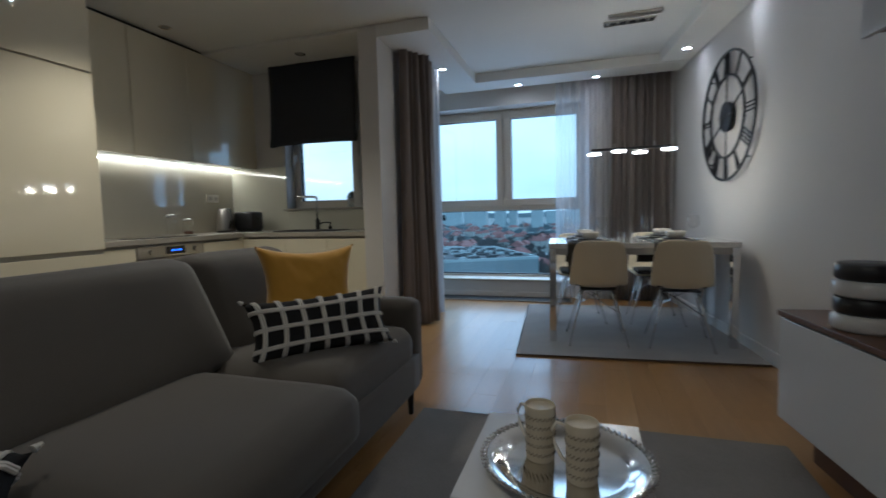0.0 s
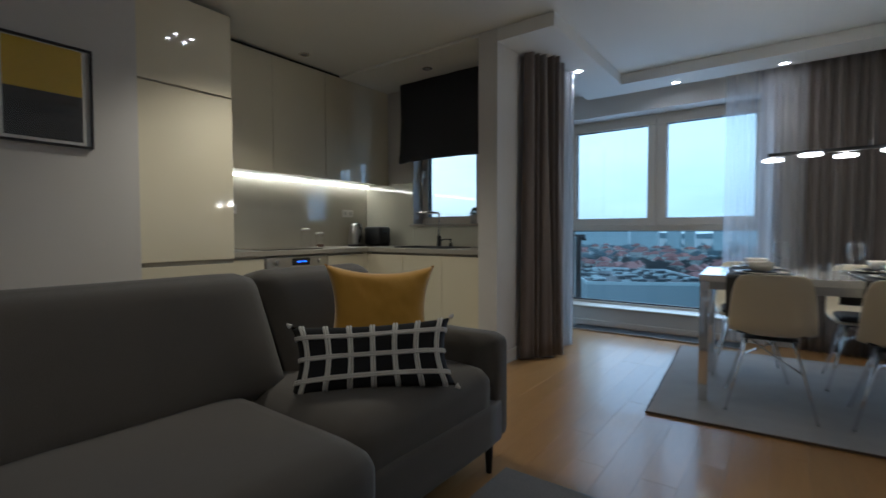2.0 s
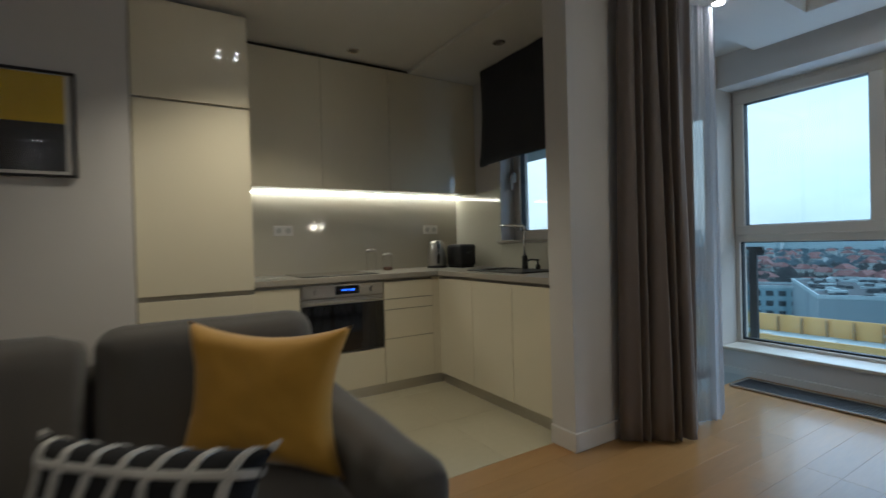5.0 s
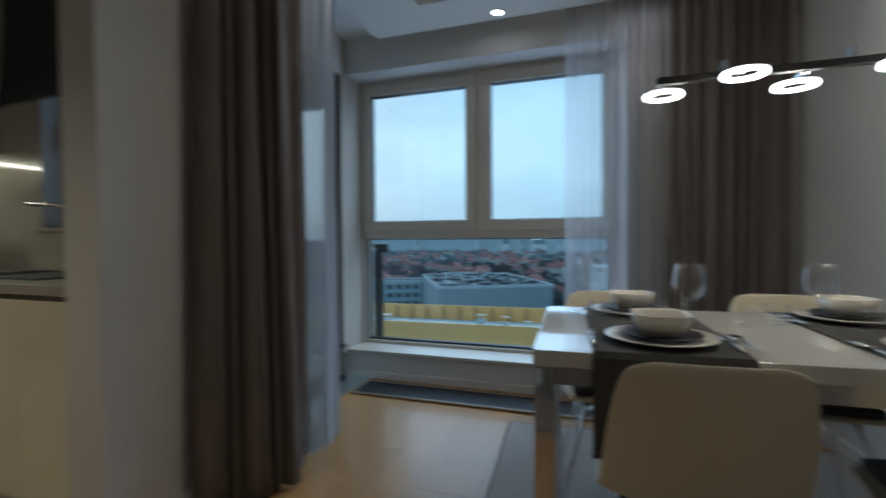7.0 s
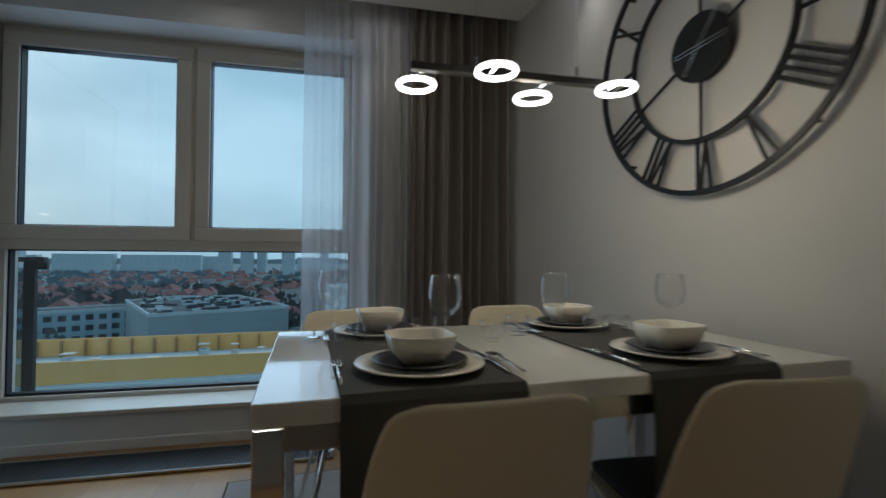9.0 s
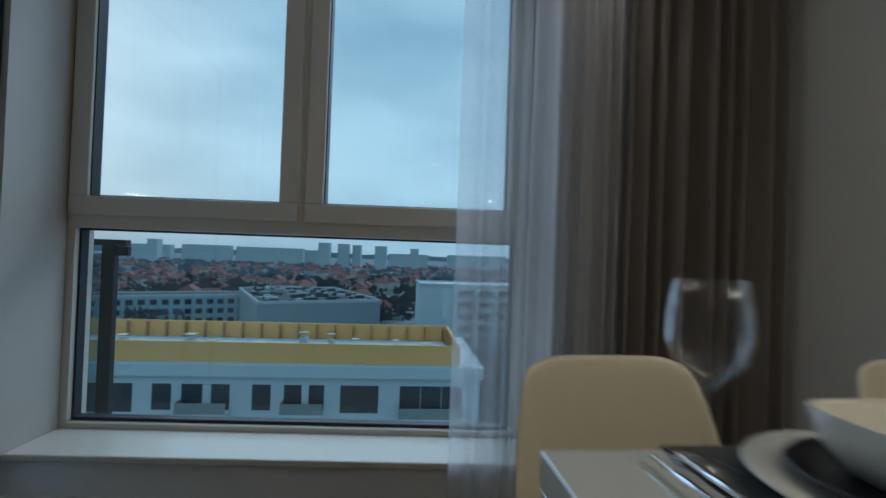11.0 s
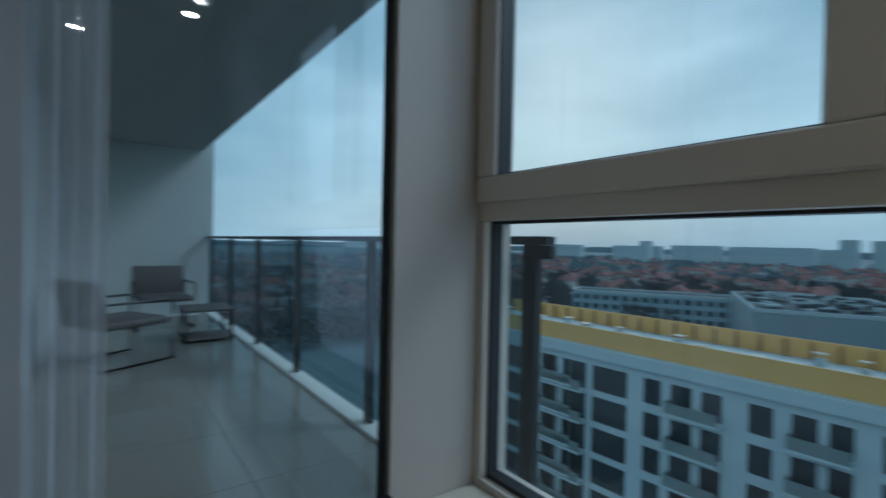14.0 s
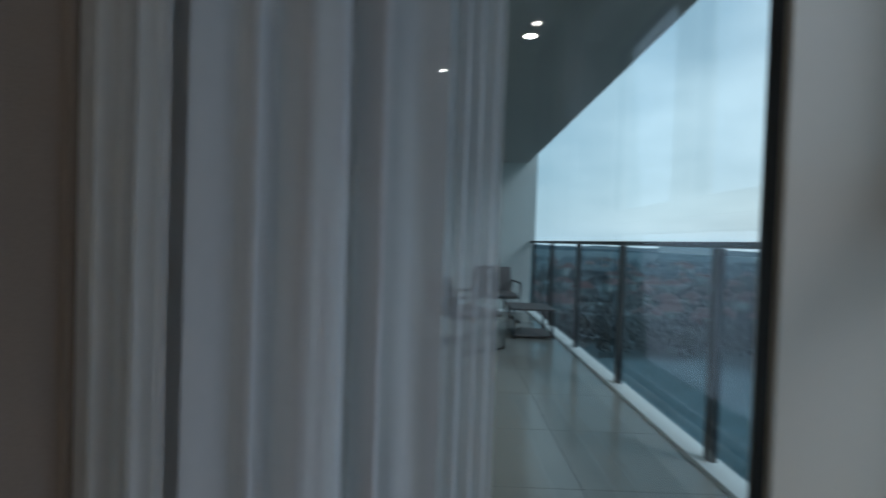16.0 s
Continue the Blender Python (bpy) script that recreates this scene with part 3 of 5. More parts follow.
# base units on the side wall
unit("base_cabinet", XK + 0.002, XB - 0.022, -3.688, -3.385, 0.10, 0.858, "cream gloss base cabinet", [(-3.688, -3.385, 0.075, 0.84)], "x", XB)
ov = thing("oven", pose(0, 0, 0), "built-in steel oven with black glass door and blue clock", "oven")
part("body", boxes((XK + 0.1, XB - 0.022, -3.383, -2.767, 0.352, 0.856)), M_CARCASS, ov)
part("control_panel", boxes((XB - 0.022, XB + 0.004, -3.375, -2.775, 0.755, 0.845), bevel=0.003), M_STEEL, ov)
part("display", boxes((XB + 0.004, XB + 0.006, -3.14, -2.96, 0.772, 0.832)), M_BLACKGLASS, ov)
dsp = boxes(*[(XB + 0.006, XB + 0.0068, -3.09 + 0.022 * k + (0.01 if k > 1 else 0), -3.075 + 0.022 * k + (0.01 if k > 1 else 0), 0.796, 0.808) for k in range(4)])
part("clock_digits", dsp, M_DISPLAY, ov, "glowing blue clock digits")
for ky in (-3.27, -2.86):
    bm = bmesh.new()
    cyl(bm, (XB + 0.004, ky, 0.80), (XB + 0.026, ky, 0.80), 0.022, 0.019, 18)
    part("knob", bm, M_STEEL, ov, smooth=False)
odoor = part("oven_door", boxes((XB - 0.022, XB + 0.003, -3.375, -2.775, 0.362, 0.748), bevel=0.003), M_BLACKGLASS, ov, "black glass oven door")
part("door_trim", boxes((XB + 0.003, XB + 0.006, -3.375, -2.775, 0.705, 0.748)), M_STEEL, odoor)
bm = bmesh.new()
cyl(bm, (XB + 0.045, -3.35, 0.725), (XB + 0.045, -2.80, 0.725), 0.010, seg=12)
cyl(bm, (XB + 0.004, -3.32, 0.725), (XB + 0.045, -3.32, 0.725), 0.007, seg=10)
cyl(bm, (XB + 0.004, -2.83, 0.725), (XB + 0.045, -2.83, 0.725), 0.007, seg=10)
part("door_handle", bm, M_STEEL, odoor, "steel bar handle")
unit("pan_cabinet", XK + 0.1, XB - 0.022, -3.383, -2.767, 0.10, 0.35, "cream gloss drawer under the oven", [(-3.383, -2.767, 0.075, 0.348)], "x", XB, "drawer")
unit("drawer_cabinet", XK + 0.002, XB - 0.022, -2.765, -2.305, 0.10, 0.858, "cream gloss cabinet with three drawers", [(-2.765, -2.34, 0.075, 0.404), (-2.765, -2.34, 0.406, 0.624), (-2.765, -2.34, 0.626, 0.704), (-2.765, -2.34, 0.706, 0.84)], "x", XB)
part("corner_filler", boxes((XB - 0.022, XB - 0.004, -2.339, YR + 0.02, 0.075, 0.855), (XB - 0.004, -1.2, YR + 0.004, YR + 0.02, 0.075, 0.855)), M_GLOSS, bpy.data.objects["drawer_cabinet"])
# return run under the window
for a, b in ((-1.20, -0.78), (-0.78, -0.34), (-0.34, 0.080)):
    unit("sink_cabinet", a + 0.001, b - 0.001, YR + 0.022, YK - 0.002, 0.10, 0.858, "cream gloss base cabinet under the worktop", [(a, b, 0.075, 0.84)], "y", YR)
setting("plinth", boxes((XB - 0.03, XB - 0.015, -4.30, YR + 0.018, 0.0, 0.074), (XB - 0.015, 0.080, YR + 0.018, YR + 0.033, 0.0, 0.074)), M_STEEL, "grey plinth under the kitchen units", "plinth")
wt = thing("worktop", Matrix.Identity(4), "stone-grey laminate kitchen worktop", "worktop")
part("slab", boxes((XK + 0.002, XB + 0.018, -3.688, YR - 0.018, 0.860, 0.90), (XK + 0.002, 0.081, YR - 0.018, YK - 0.001, 0.8602, 0.90), bevel=0.003), M_COUNTER, wt)
sp = thing("backsplash", Matrix.Identity(4), "glossy beige glass backsplash panel", "backsplash", kind="structure")
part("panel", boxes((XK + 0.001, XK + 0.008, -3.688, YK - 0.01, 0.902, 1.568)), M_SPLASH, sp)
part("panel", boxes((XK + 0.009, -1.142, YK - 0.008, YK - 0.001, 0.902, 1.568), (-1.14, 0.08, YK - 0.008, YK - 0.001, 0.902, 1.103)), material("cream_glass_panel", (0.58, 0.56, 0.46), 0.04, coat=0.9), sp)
led = thing("led_strip", Matrix.Identity(4), "warm white light strip under the wall cabinets", "light strip")
part("strip", boxes((XK + 0.010, XK + 0.030, -3.685, YK - 0.012, 1.546, 1.553)), M_LED, led)
strip_lamp((XK + 0.045, -2.70, 1.536), (XK + 0.26, -2.70, 0.9), 1.9, 0.02, LED_POWER, WARM)
# hob
hob = thing("hob", Matrix.Identity(4), "black glass hob set in the worktop", "hob")
part("glass", boxes((-1.76, -1.28, -3.36, -2.78, 0.9005, 0.907), bevel=0.002), M_BLACKGLASS, hob)
tr = thing("worktop_tray", pose(-1.5, -3.55, 0.9), "flat dark metal grill rack beside the hob", "tray")
part("rack", boxes((-0.22, 0.20, -0.10, 0.10, 0.003, 0.010), bevel=0.003), M_STEEL, tr)
# sink and tap
sk = thing("sink", Matrix.Identity(4), "black composite sink set in the worktop", "sink")
part("rim", boxes((-0.98, -0.36, -2.18, -1.80, 0.9003, 0.909), bevel=0.003), M_BLACK, sk)
part("drainer_groove", boxes(*[(-0.94 + 0.03 * k, -0.932 + 0.03 * k, -2.13, -1.86, 0.909, 0.9115) for k in range(7)]), M_BLACK, sk)
tap = thing("kitchen_tap", pose(-0.70, -1.84, 0.909), "black and chrome kitchen tap with a straight spout", "tap")
bm = bmesh.new()
cyl(bm, (0, 0, 0), (0, 0, 0.10), 0.022, 0.020, 16)
part("base", bm, M_BLACK, tap)
bm = bmesh.new()
tube(bm, [(0, 0, 0.10), (0, 0, 0.20), (0, 0, 0.31), (-0.01, -0.004, 0.325), (-0.06, -0.02, 0.328), (-0.20, -0.07, 0.332)], 0.011, 12)
part("spout", bm, M_CHROME, tap, smooth=True)
bm = bmesh.new()
cyl(bm, (0.02, 0, 0.055), (0.075, -0.01, 0.07), 0.008, 0.006)
part("lever", bm, M_BLACK, tap)
dp = thing("soap_dispenser", pose(-0.56, -1.84, 0.909), "small black soap dispenser beside the tap", "dispenser")
bm = bmesh.new()
lathe(bm, [(0, 0), (0.018, 0), (0.018, 0.03), (0.008, 0.035), (0.008, 0.065), (0, 0.065)], 14)
part("pump", bm, M_BLACK, dp, smooth=True)
bm = bmesh.new()
cyl(bm, (0.012, 0, 0.066), (-0.05, -0.02, 0.070), 0.007, 0.006)
part("nozzle", bm, M_BLACK, dp)
# kettle
kt = thing("kettle", pose(-1.63, -2.06, 0.9) @ Matrix.Scale(1.14, 4), "brushed steel electric kettle with black handle", "kettle")
bm = bmesh.new()
lathe(bm, [(0, 0.016), (0.072, 0.016), (0.074, 0.03), (0.066, 0.13), (0.058, 0.19), (0.052, 0.205), (0.03, 0.213), (0, 0.215)], 28)
part("body", bm, M_STEEL, kt, smooth=True)
bm = bmesh.new()
lathe(bm, [(0, 0), (0.078, 0), (0.078, 0.014), (0, 0.0155)], 24)
part("base", bm, M_BLACK, kt)
bm = bmesh.new()
tube(bm, [(0.045, -0.02, 0.205), (0.085, -0.035, 0.20), (0.105, -0.045, 0.16), (0.10, -0.043, 0.09), (0.07, -0.03, 0.04)], 0.011, 10)
part("handle", bm, M_BLACK, kt, smooth=True)
# toaster
to = thing("toaster", pose(-1.49, -1.89, 0.9) @ Matrix.Scale(1.14, 4), "black two-slot toaster on the worktop", "toaster")
part("body", boxes((-0.105, 0.105, -0.075, 0.075, 0.012, 0.18), bevel=0.022), M_BLACK, to, smooth=True)
part("slot", boxes((-0.085, 0.085, -0.035, -0.015, 0.1775, 0.182), (-0.085, 0.085, 0.015, 0.035, 0.1775, 0.182)), M_STEEL, to)
part("foot", boxes((-0.09, 0.09, -0.06, 0.06, 0.0, 0.012)), M_BLACK, to)
part("lever", boxes((0.105, 0.125, -0.012, 0.012, 0.11, 0.125), bevel=0.003), M_BLACK, to)
# glass jars
for jx, jy, jr, jh in ((-1.66, -2.68, 0.045, 0.19), (-1.60, -2.56, 0.042, 0.15)):
    jr_ob = thing("glass_jar", pose(jx, jy, 0.9), "clear glass storage jar with lid on the worktop", "jar", "jars beside the hob")
    bm = bmesh.new()
    lathe(bm, [(0, 0.004), (jr * 0.9, 0.004), (jr, 0.012), (jr, jh * 0.8), (jr * 0.8, jh * 0.86)], 22)
    part("jar", bm, M_WINE, jr_ob, smooth=True)
    bm = bmesh.new()
    lathe(bm, [(jr * 0.85, jh * 0.86), (jr * 0.95, jh * 0.87), (jr * 0.95, jh * 0.95), (jr * 0.3, jh), (0, jh)], 22)
    part("lid", bm, M_STEEL, jr_ob, smooth=True)
bm = bmesh.new()
lathe(bm, [(0, 0.006), (0.036, 0.006), (0.038, 0.03), (0.02, 0.036), (0, 0.036)], 18)
part("contents", bm, M_WALNUT, jr_ob)
# sockets
for yy in (-3.35, -2.005):
    so = thing("wall_socket", pose(XK + 0.008, yy, 1.25), "white double power socket on the backsplash", "socket", "backsplash sockets")
    part("plate", boxes((0.0, 0.010, -0.075, 0.075, -0.04, 0.04), bevel=0.003), M_TRIM, so)
    for dy in (-0.036, 0.036):
        bm = bmesh.new()
        cyl(bm, (0.0102, dy, 0), (0.0112, dy, 0), 0.022, seg=18)
        part("outlet", bm, M_POT, so)
# blind
bl = thing("roman_blind", pose(0, 0, 0), "black fabric roman blind half lowered over the kitchen window", "blind")
bm = bmesh.new()
rows = []
for z, dy in ((2.548, 0.0), (2.2, 0.004), (1.95, -0.004), (1.86, -0.012), (1.80, -0.028), (1.765, -0.030), (1.752, -0.016), (1.765, -0.002), (1.84, 0.008)):
    rows.append([bm.verts.new((-1.185 + 0.965 * i / 16, YK - 0.15 + dy + 0.004 * math.sin(i * 1.1 + z * 9), z + 0.01 * math.sin(math.pi * i / 16) * (z < 1.9) - 0.008 * (i < 2) * (z < 1.9))) for i in range(17)])
for a, b in zip(rows, rows[1:]):
    for i in range(16):
        bm.faces.new((a[i], a[i + 1], b[i + 1], b[i]))
thicken(part("fabric", bm, M_BLIND, bl, smooth=True), 0.004)
part("head_rail", boxes((-1.19, -0.215, YK - 0.14, YK - 0.105, 2.515, 2.551), bevel=0.004), M_PVC, bl)
bm = bmesh.new()
tube(bm, [(-0.20, YK - 0.12, 2.46), (-0.197, YK - 0.12, 1.8), (-0.20, YK - 0.12, 1.16)], 0.004, 6)
part("cord", bm, M_CORD, bl)
bm = bmesh.new()
lathe(bm, [(0, 1.10), (0.012, 1.11), (0.010, 1.16), (0, 1.165)], 10, cx=-0.20, cy=YK - 0.12)
part("cord_weight", bm, M_STEEL, bl)
# succulent
pl = thing("potted_succulent", pose(-0.40, -1.66, 1.128), "small round green succulent in a grey pot on the sill", "plant")
bm = bmesh.new()
lathe(bm, [(0, 0), (0.042, 0), (0.052, 0.09), (0.047, 0.09), (0.044, 0.075), (0, 0.075)], 20)
part("pot", bm, M_POT, pl, smooth=True)
rnd = random.Random(4)
bm = bmesh.new()
for k in range(140):
    v = Vector((rnd.gauss(0, 1), rnd.gauss(0, 1), rnd.gauss(0.5, 1))).normalized()
    c = Vector((0, 0, 0.105)) + v * 0.036
    cyl(bm, c, c + v * rnd.uniform(0.012, 0.022), 0.007, 0.001, 5)
part("leaves", bm, M_GREEN, pl)

# ---- framed print ----
pf = thing("framed_print", pose(XP, -4.735, 1.765), "black framed print, mustard yellow over charcoal, white mount", "picture")
part("frame", boxes((0, 0.028, -0.20, -0.188, -0.265, 0.265), (0, 0.028, 0.188, 0.20, -0.265, 0.265), (0, 0.0279, -0.188, 0.188, -0.265, -0.253), (0, 0.0279, -0.188, 0.188, 0.253, 0.265), bevel=0.002), M_BLACK, pf)
part("mount", boxes((0.004, 0.012, -0.188, 0.188, -0.253, 0.253)), M_PAPER, pf)
part("yellow_field", boxes((0.012, 0.014, -0.165, 0.155, 0.005, 0.247)), M_POSTER_Y, pf)
part("charcoal_field", boxes((0.012, 0.014, -0.165, 0.155, -0.235, 0.005)), M_POSTER_K, pf)
part("glazing", boxes((0.020, 0.022, -0.188, 0.188, -0.253, 0.253)), clear_glass("picture_glass"), pf).visible_shadow = False

# ---- curtains ----
ct1 = thing("curtain", Matrix.Identity(4), "taupe floor-length curtain gathered at the pier", "curtain", "dining curtains")
bm = bmesh.new()
folds(bm, (0.32, -2.08), (0.49, -1.71), 0.012, 2.575, 0.045, 5, 3, flare=1.3, gather=0.2)
folds(bm, (0.48, -1.70), (0.345, -1.43), 0.012, 2.575, 0.025, 4, 4, flare=1.2)
thicken(part("cloth", bm, M_DRAPE, ct1, smooth=True), 0.004)
ct2 = thing("curtain", Matrix.Identity(4), "taupe floor-length curtain beside the clock wall", "curtain", "dining curtains")
bm = bmesh.new()
folds(bm, (2.14, -0.34), (2.755, -0.34), 0.012, 2.575, 0.045, 8, 5, flare=1.1)
thicken(part("cloth", bm, M_DRAPE, ct2, smooth=True), 0.004)
sh1 = thing("sheer_curtain", Matrix.Identity(4), "white sheer curtain beside the balcony door", "curtain", "sheer curtains")
# one white cloth throughout; each stretch has its own tone and openness
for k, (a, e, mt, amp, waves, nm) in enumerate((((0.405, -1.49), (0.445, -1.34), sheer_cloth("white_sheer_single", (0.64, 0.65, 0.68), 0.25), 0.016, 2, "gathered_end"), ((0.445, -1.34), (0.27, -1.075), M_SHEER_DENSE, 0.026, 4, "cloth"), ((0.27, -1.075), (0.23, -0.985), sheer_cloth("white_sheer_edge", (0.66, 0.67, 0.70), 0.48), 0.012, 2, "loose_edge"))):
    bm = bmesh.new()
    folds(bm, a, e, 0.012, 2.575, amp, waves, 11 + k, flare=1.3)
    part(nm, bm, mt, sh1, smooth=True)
sh2 = thing("sheer_curtain", Matrix.Identity(4), "white sheer curtain drawn over part of the window", "curtain", "sheer curtains")
bm = bmesh.new()
folds(bm, (1.53, -0.31), (1.80, -0.31), 0.012, 2.575, 0.014, 3, 13, flare=1.2)
part("loose_edge", bm, M_SHEER, sh2, smooth=True)
bm = bmesh.new()
folds(bm, (1.80, -0.31), (2.16, -0.31), 0.012, 2.575, 0.028, 5, 14, flare=1.2)
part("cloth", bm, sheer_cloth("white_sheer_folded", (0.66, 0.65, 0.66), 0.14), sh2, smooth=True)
tk = thing("curtain_track", Matrix.Identity(4), "white ceiling curtain track along window and door", "curtain track")
part("rail", boxes((0.30, 2.78, -0.355, -0.29, 2.562, 2.579), (0.36, 0.42, -1.40, -0.356, 2.562, 2.5788)), M_TRIM, tk)

# ---- floor convector ----
cv = thing("floor_convector", pose(0, 0, 0), "dark metal floor convector grille set in the floor", "convector", kind="structure")
part("frame", boxes((0.14, 1.72, -0.625, -0.610, 0.006, 0.016), (0.14, 1.72, -0.375, -0.36, 0.006, 0.016), (0.14, 0.155, -0.610, -0.375, 0.006, 0.016), (1.705, 1.72, -0.610, -0.375, 0.006, 0.016)), M_STEEL, cv)
part("trough", boxes((0.155, 1.705, -0.610, -0.375, 0.006, 0.009)), M_BLACK, cv)
bm = bmesh.new()
for k in range(96):
    x = 0.16 + 0.0161 * k
    box(bm, x, x + 0.007, -0.610, -0.375, 0.009, 0.0155)
tagged(part("grille", bm, material("grey_grille", (0.12, 0.125, 0.13), 0.35, 0.8), cv), kind="stuff")

# ---- sofa ----
SX, SY = 0.0, -3.60     # sofa: back at x about 0, far arm ends at y -3.60
sofa = thing("sofa", pose(0.0, SY, 0.0), "charcoal grey fabric three-seat sofa with loose seat and back cushions", "sofa")


def place(bm, m):
    bmesh.ops.transform(bm, matrix=m, verts=bm.verts)
    return bm


part("base", place(softbox(0.92, 2.30, 0.20, 0.03), Matrix.Translation((0.60, -1.24, 0.13))), M_SOFA, sofa, smooth=True)
for k in range(3):
    yc = -0.16 - 0.395 - 0.795 * k
    part("seat_cushion", place(softbox((0.80, 0.86, 0.86)[k], (0.79, 0.79, 0.56)[k], 0.19, 0.065, 0.028, seed=k), Matrix.Translation(((0.655, 0.745, 0.745)[k], yc if k < 2 else -2.025, 0.275))), M_SOFA, sofa, smooth=True)
    if k == 2:
        continue
    yb, bw = ((-0.445, 0.655), (-1.535, 1.50))[k]
    lean = (12, 13)[k]
    m = Matrix.Translation(((0.15, 0.21)[k] + 0.5 * math.sin(radians(lean)), yb, 0.385)) @ Matrix.Rotation(radians(-lean), 4, "Y")
    cushion = softbox(0.22, bw, 0.50, 0.075, 0.035, crown=(1, 0, 0), seed=5 + k)
    for v in cushion.verts:      # wedge: fuller at the seat than at the top
        if v.co.x > 0:
            v.co.x += (0.14, 0.13)[k] * (1 - max(0.0, v.co.z) / 0.5) * min(1.0, v.co.x / 0.08)
    part("back_cushion", place(cushion, m), M_SOFA, sofa, smooth=True)
part("back_frame", place(softbox(0.14, 2.30, 0.60, 0.05), Matrix.Translation((0.05, -1.24, 0.13)) @ Matrix.Rotation(radians(-6), 4, "Y")), M_SOFA, sofa, smooth=True)
for yc in (-0.085, -2.385):
    part("armrest", place(softbox(1.00, 0.15, 0.47, 0.055), Matrix.Translation((0.55, yc, 0.13))), M_SOFA, sofa, smooth=True)
for lx, ly in ((0.14, -0.13), (1.01, -0.14), (0.14, -2.36), (1.01, -2.36)):
    bm = bmesh.new()
    cyl(bm, (lx, ly, 0.0), (lx, ly, 0.135), 0.013, 0.019, 12)
    part("leg", bm, M_DARKMETAL, sofa)


def cushion_point(u, v, w, h, t, side, pinch=0.11):
    x = w / 2 * u * (1 - pinch * (1 - v * v))
    y = h / 2 * v * (1 - pinch * (1 - u * u))
    f = max(0.0, (1 - u ** 4) * (1 - v ** 4)) ** 0.55
    wr = 0.012 * noise.noise(Vector((u * 2.2, v * 2.2, side * 3.0 + w)))
    if pinch > 0.15:
        wr += 0.012 * noise.noise(Vector((u * 6 + v * 3, v * 2.5 - u, 7.0))) * (0.3 + abs(u * v))
    return Vector((x, y, side * (t / 2 * f + 0.004) + wr * f))


def cushion_mesh(w, h, t, n=26, pinch=0.11):
    bm = bmesh.new()
    for side in (1, -1):
        g = [[bm.verts.new(cushion_point(-1 + 2 * i / n, -1 + 2 * j / n, w, h, t, side, pinch)) for i in range(n + 1)] for j in range(n + 1)]
        for j in range(n):
            for i in range(n):
                bm.faces.new((g[j][i], g[j][i + 1], g[j + 1][i + 1], g[j + 1][i]))
    bmesh.ops.remove_doubles(bm, verts=bm.verts, dist=0.0085)
    return bm


def upright(x, y, z, turn, lean, roll=0):
    """Stands a cushion with its face along +x turned by turn, leaning back by lean."""
    return Matrix.Translation((x, y, z)) @ Matrix.Rotation(radians(turn), 4, "Z") @ Matrix.Rotation(radians(-lean), 4, "Y") @ Matrix.Rotation(radians(90), 4, "Z") @ Matrix.Rotation(radians(90), 4, "X") @ Matrix.Rotation(radians(roll), 4, "Z")


yp = thing("yellow_cushion", upright(0.575, -3.955, 0.69, -38, 8, -2), "mustard yellow velvet cushion standing on the sofa", "cushion")
part("cover", cushion_mesh(0.50, 0.42, 0.15, 30, 0.2), M_YELLOW, yp, smooth=True)


def checked_cushion(m, label):
    c = thing("checked_cushion", m, label, "cushion", "checked cushions")
    w, h, t = 0.59, 0.25, 0.13
    part("cover", cushion_mesh(w, h, t), M_BLACKCLOTH, c, smooth=True)
    for k in range(7):
        u = -0.87 + 0.29 * k
        for side in (1, -1):
            bm = bmesh.new()
            for s in (-0.018, 0.018):
                tube(bm, [cushion_point(u + s, -1 + 2 * i / 22, w, h, t, side) + Vector((0, 0, side * 0.003)) for i in range(23)], 0.0052, 6)
            part("cord", bm, M_CORD, c)
    for k in range(3):
        v = -0.62 + 0.62 * k
        for side in (1, -1):
            bm = bmesh.new()
            for s in (-0.03, 0.03):
                tube(bm, [cushion_point(-1 + 2 * i / 34, v + s, w, h, t, side) + Vector((0, 0, side * 0.004)) for i in range(35)], 0.0052, 6)
            part("cord", bm, M_CORD, c)
    for u, v in ((-1, -1), (-1, 1), (1, -1), (1, 1)):
        bm = bmesh.new()
        p = cushion_point(u, v, w, h, t, 1)
        cyl(bm, p, p + Vector((0.014 * u, 0.012 * v, 0)), 0.010, 0.004, 8)
        part("tassel", bm, M_CORD, c)
    return c


checked_cushion(upright(0.825, -4.25, 0.59, -46, 22, 2), "black cushion with white cord check leaning on the yellow one")
checked_cushion(upright(0.70, -5.60, 0.525, -30, 58, -8), "black cushion with white cord check at the sofa's other end")

# ---- rugs, coffee table, tray, mugs ----
r1 = thing("dining_rug", Matrix.Translation((1.40, -2.64, 0.0035)) @ pose(0, 0, 0, 0, 0, 4.0) @ Matrix.Translation((-1.30, 2.638, 0)), "mottled grey woven rug with brown binding under the dining table", "rug")
part("mat", boxes((1.30, 2.93, -2.63, -0.80, 0.0, 0.012), bevel=0.004), M_RUG, r1)
part("binding", boxes((1.292, 2.93, -2.638, -2.63, 0.0, 0.010), (1.292, 1.30, -2.63, -0.80, 0.0, 0.010), (1.292, 2.93, -0.80, -0.792, 0.0, 0.010)), M_RUGEDGE, r1)
r2 = thing("living_rug", pose(0, 0, 0.0035), "grey woven rug in front of the sofa", "rug")
part("mat", boxes((1.06, 2.70, -6.40, -3.68, 0.0, 0.012), bevel=0.004), M_RUG_DARK, r2)
cf = thing("coffee_table", pose(1.808, -4.70, 0.0155), "small white square side table on the rug", "table")
part("tabletop", boxes((-0.228, 0.228, -0.24, 0.24, 0.328, 0.365), bevel=0.004), M_WHITEGLOSS, cf)
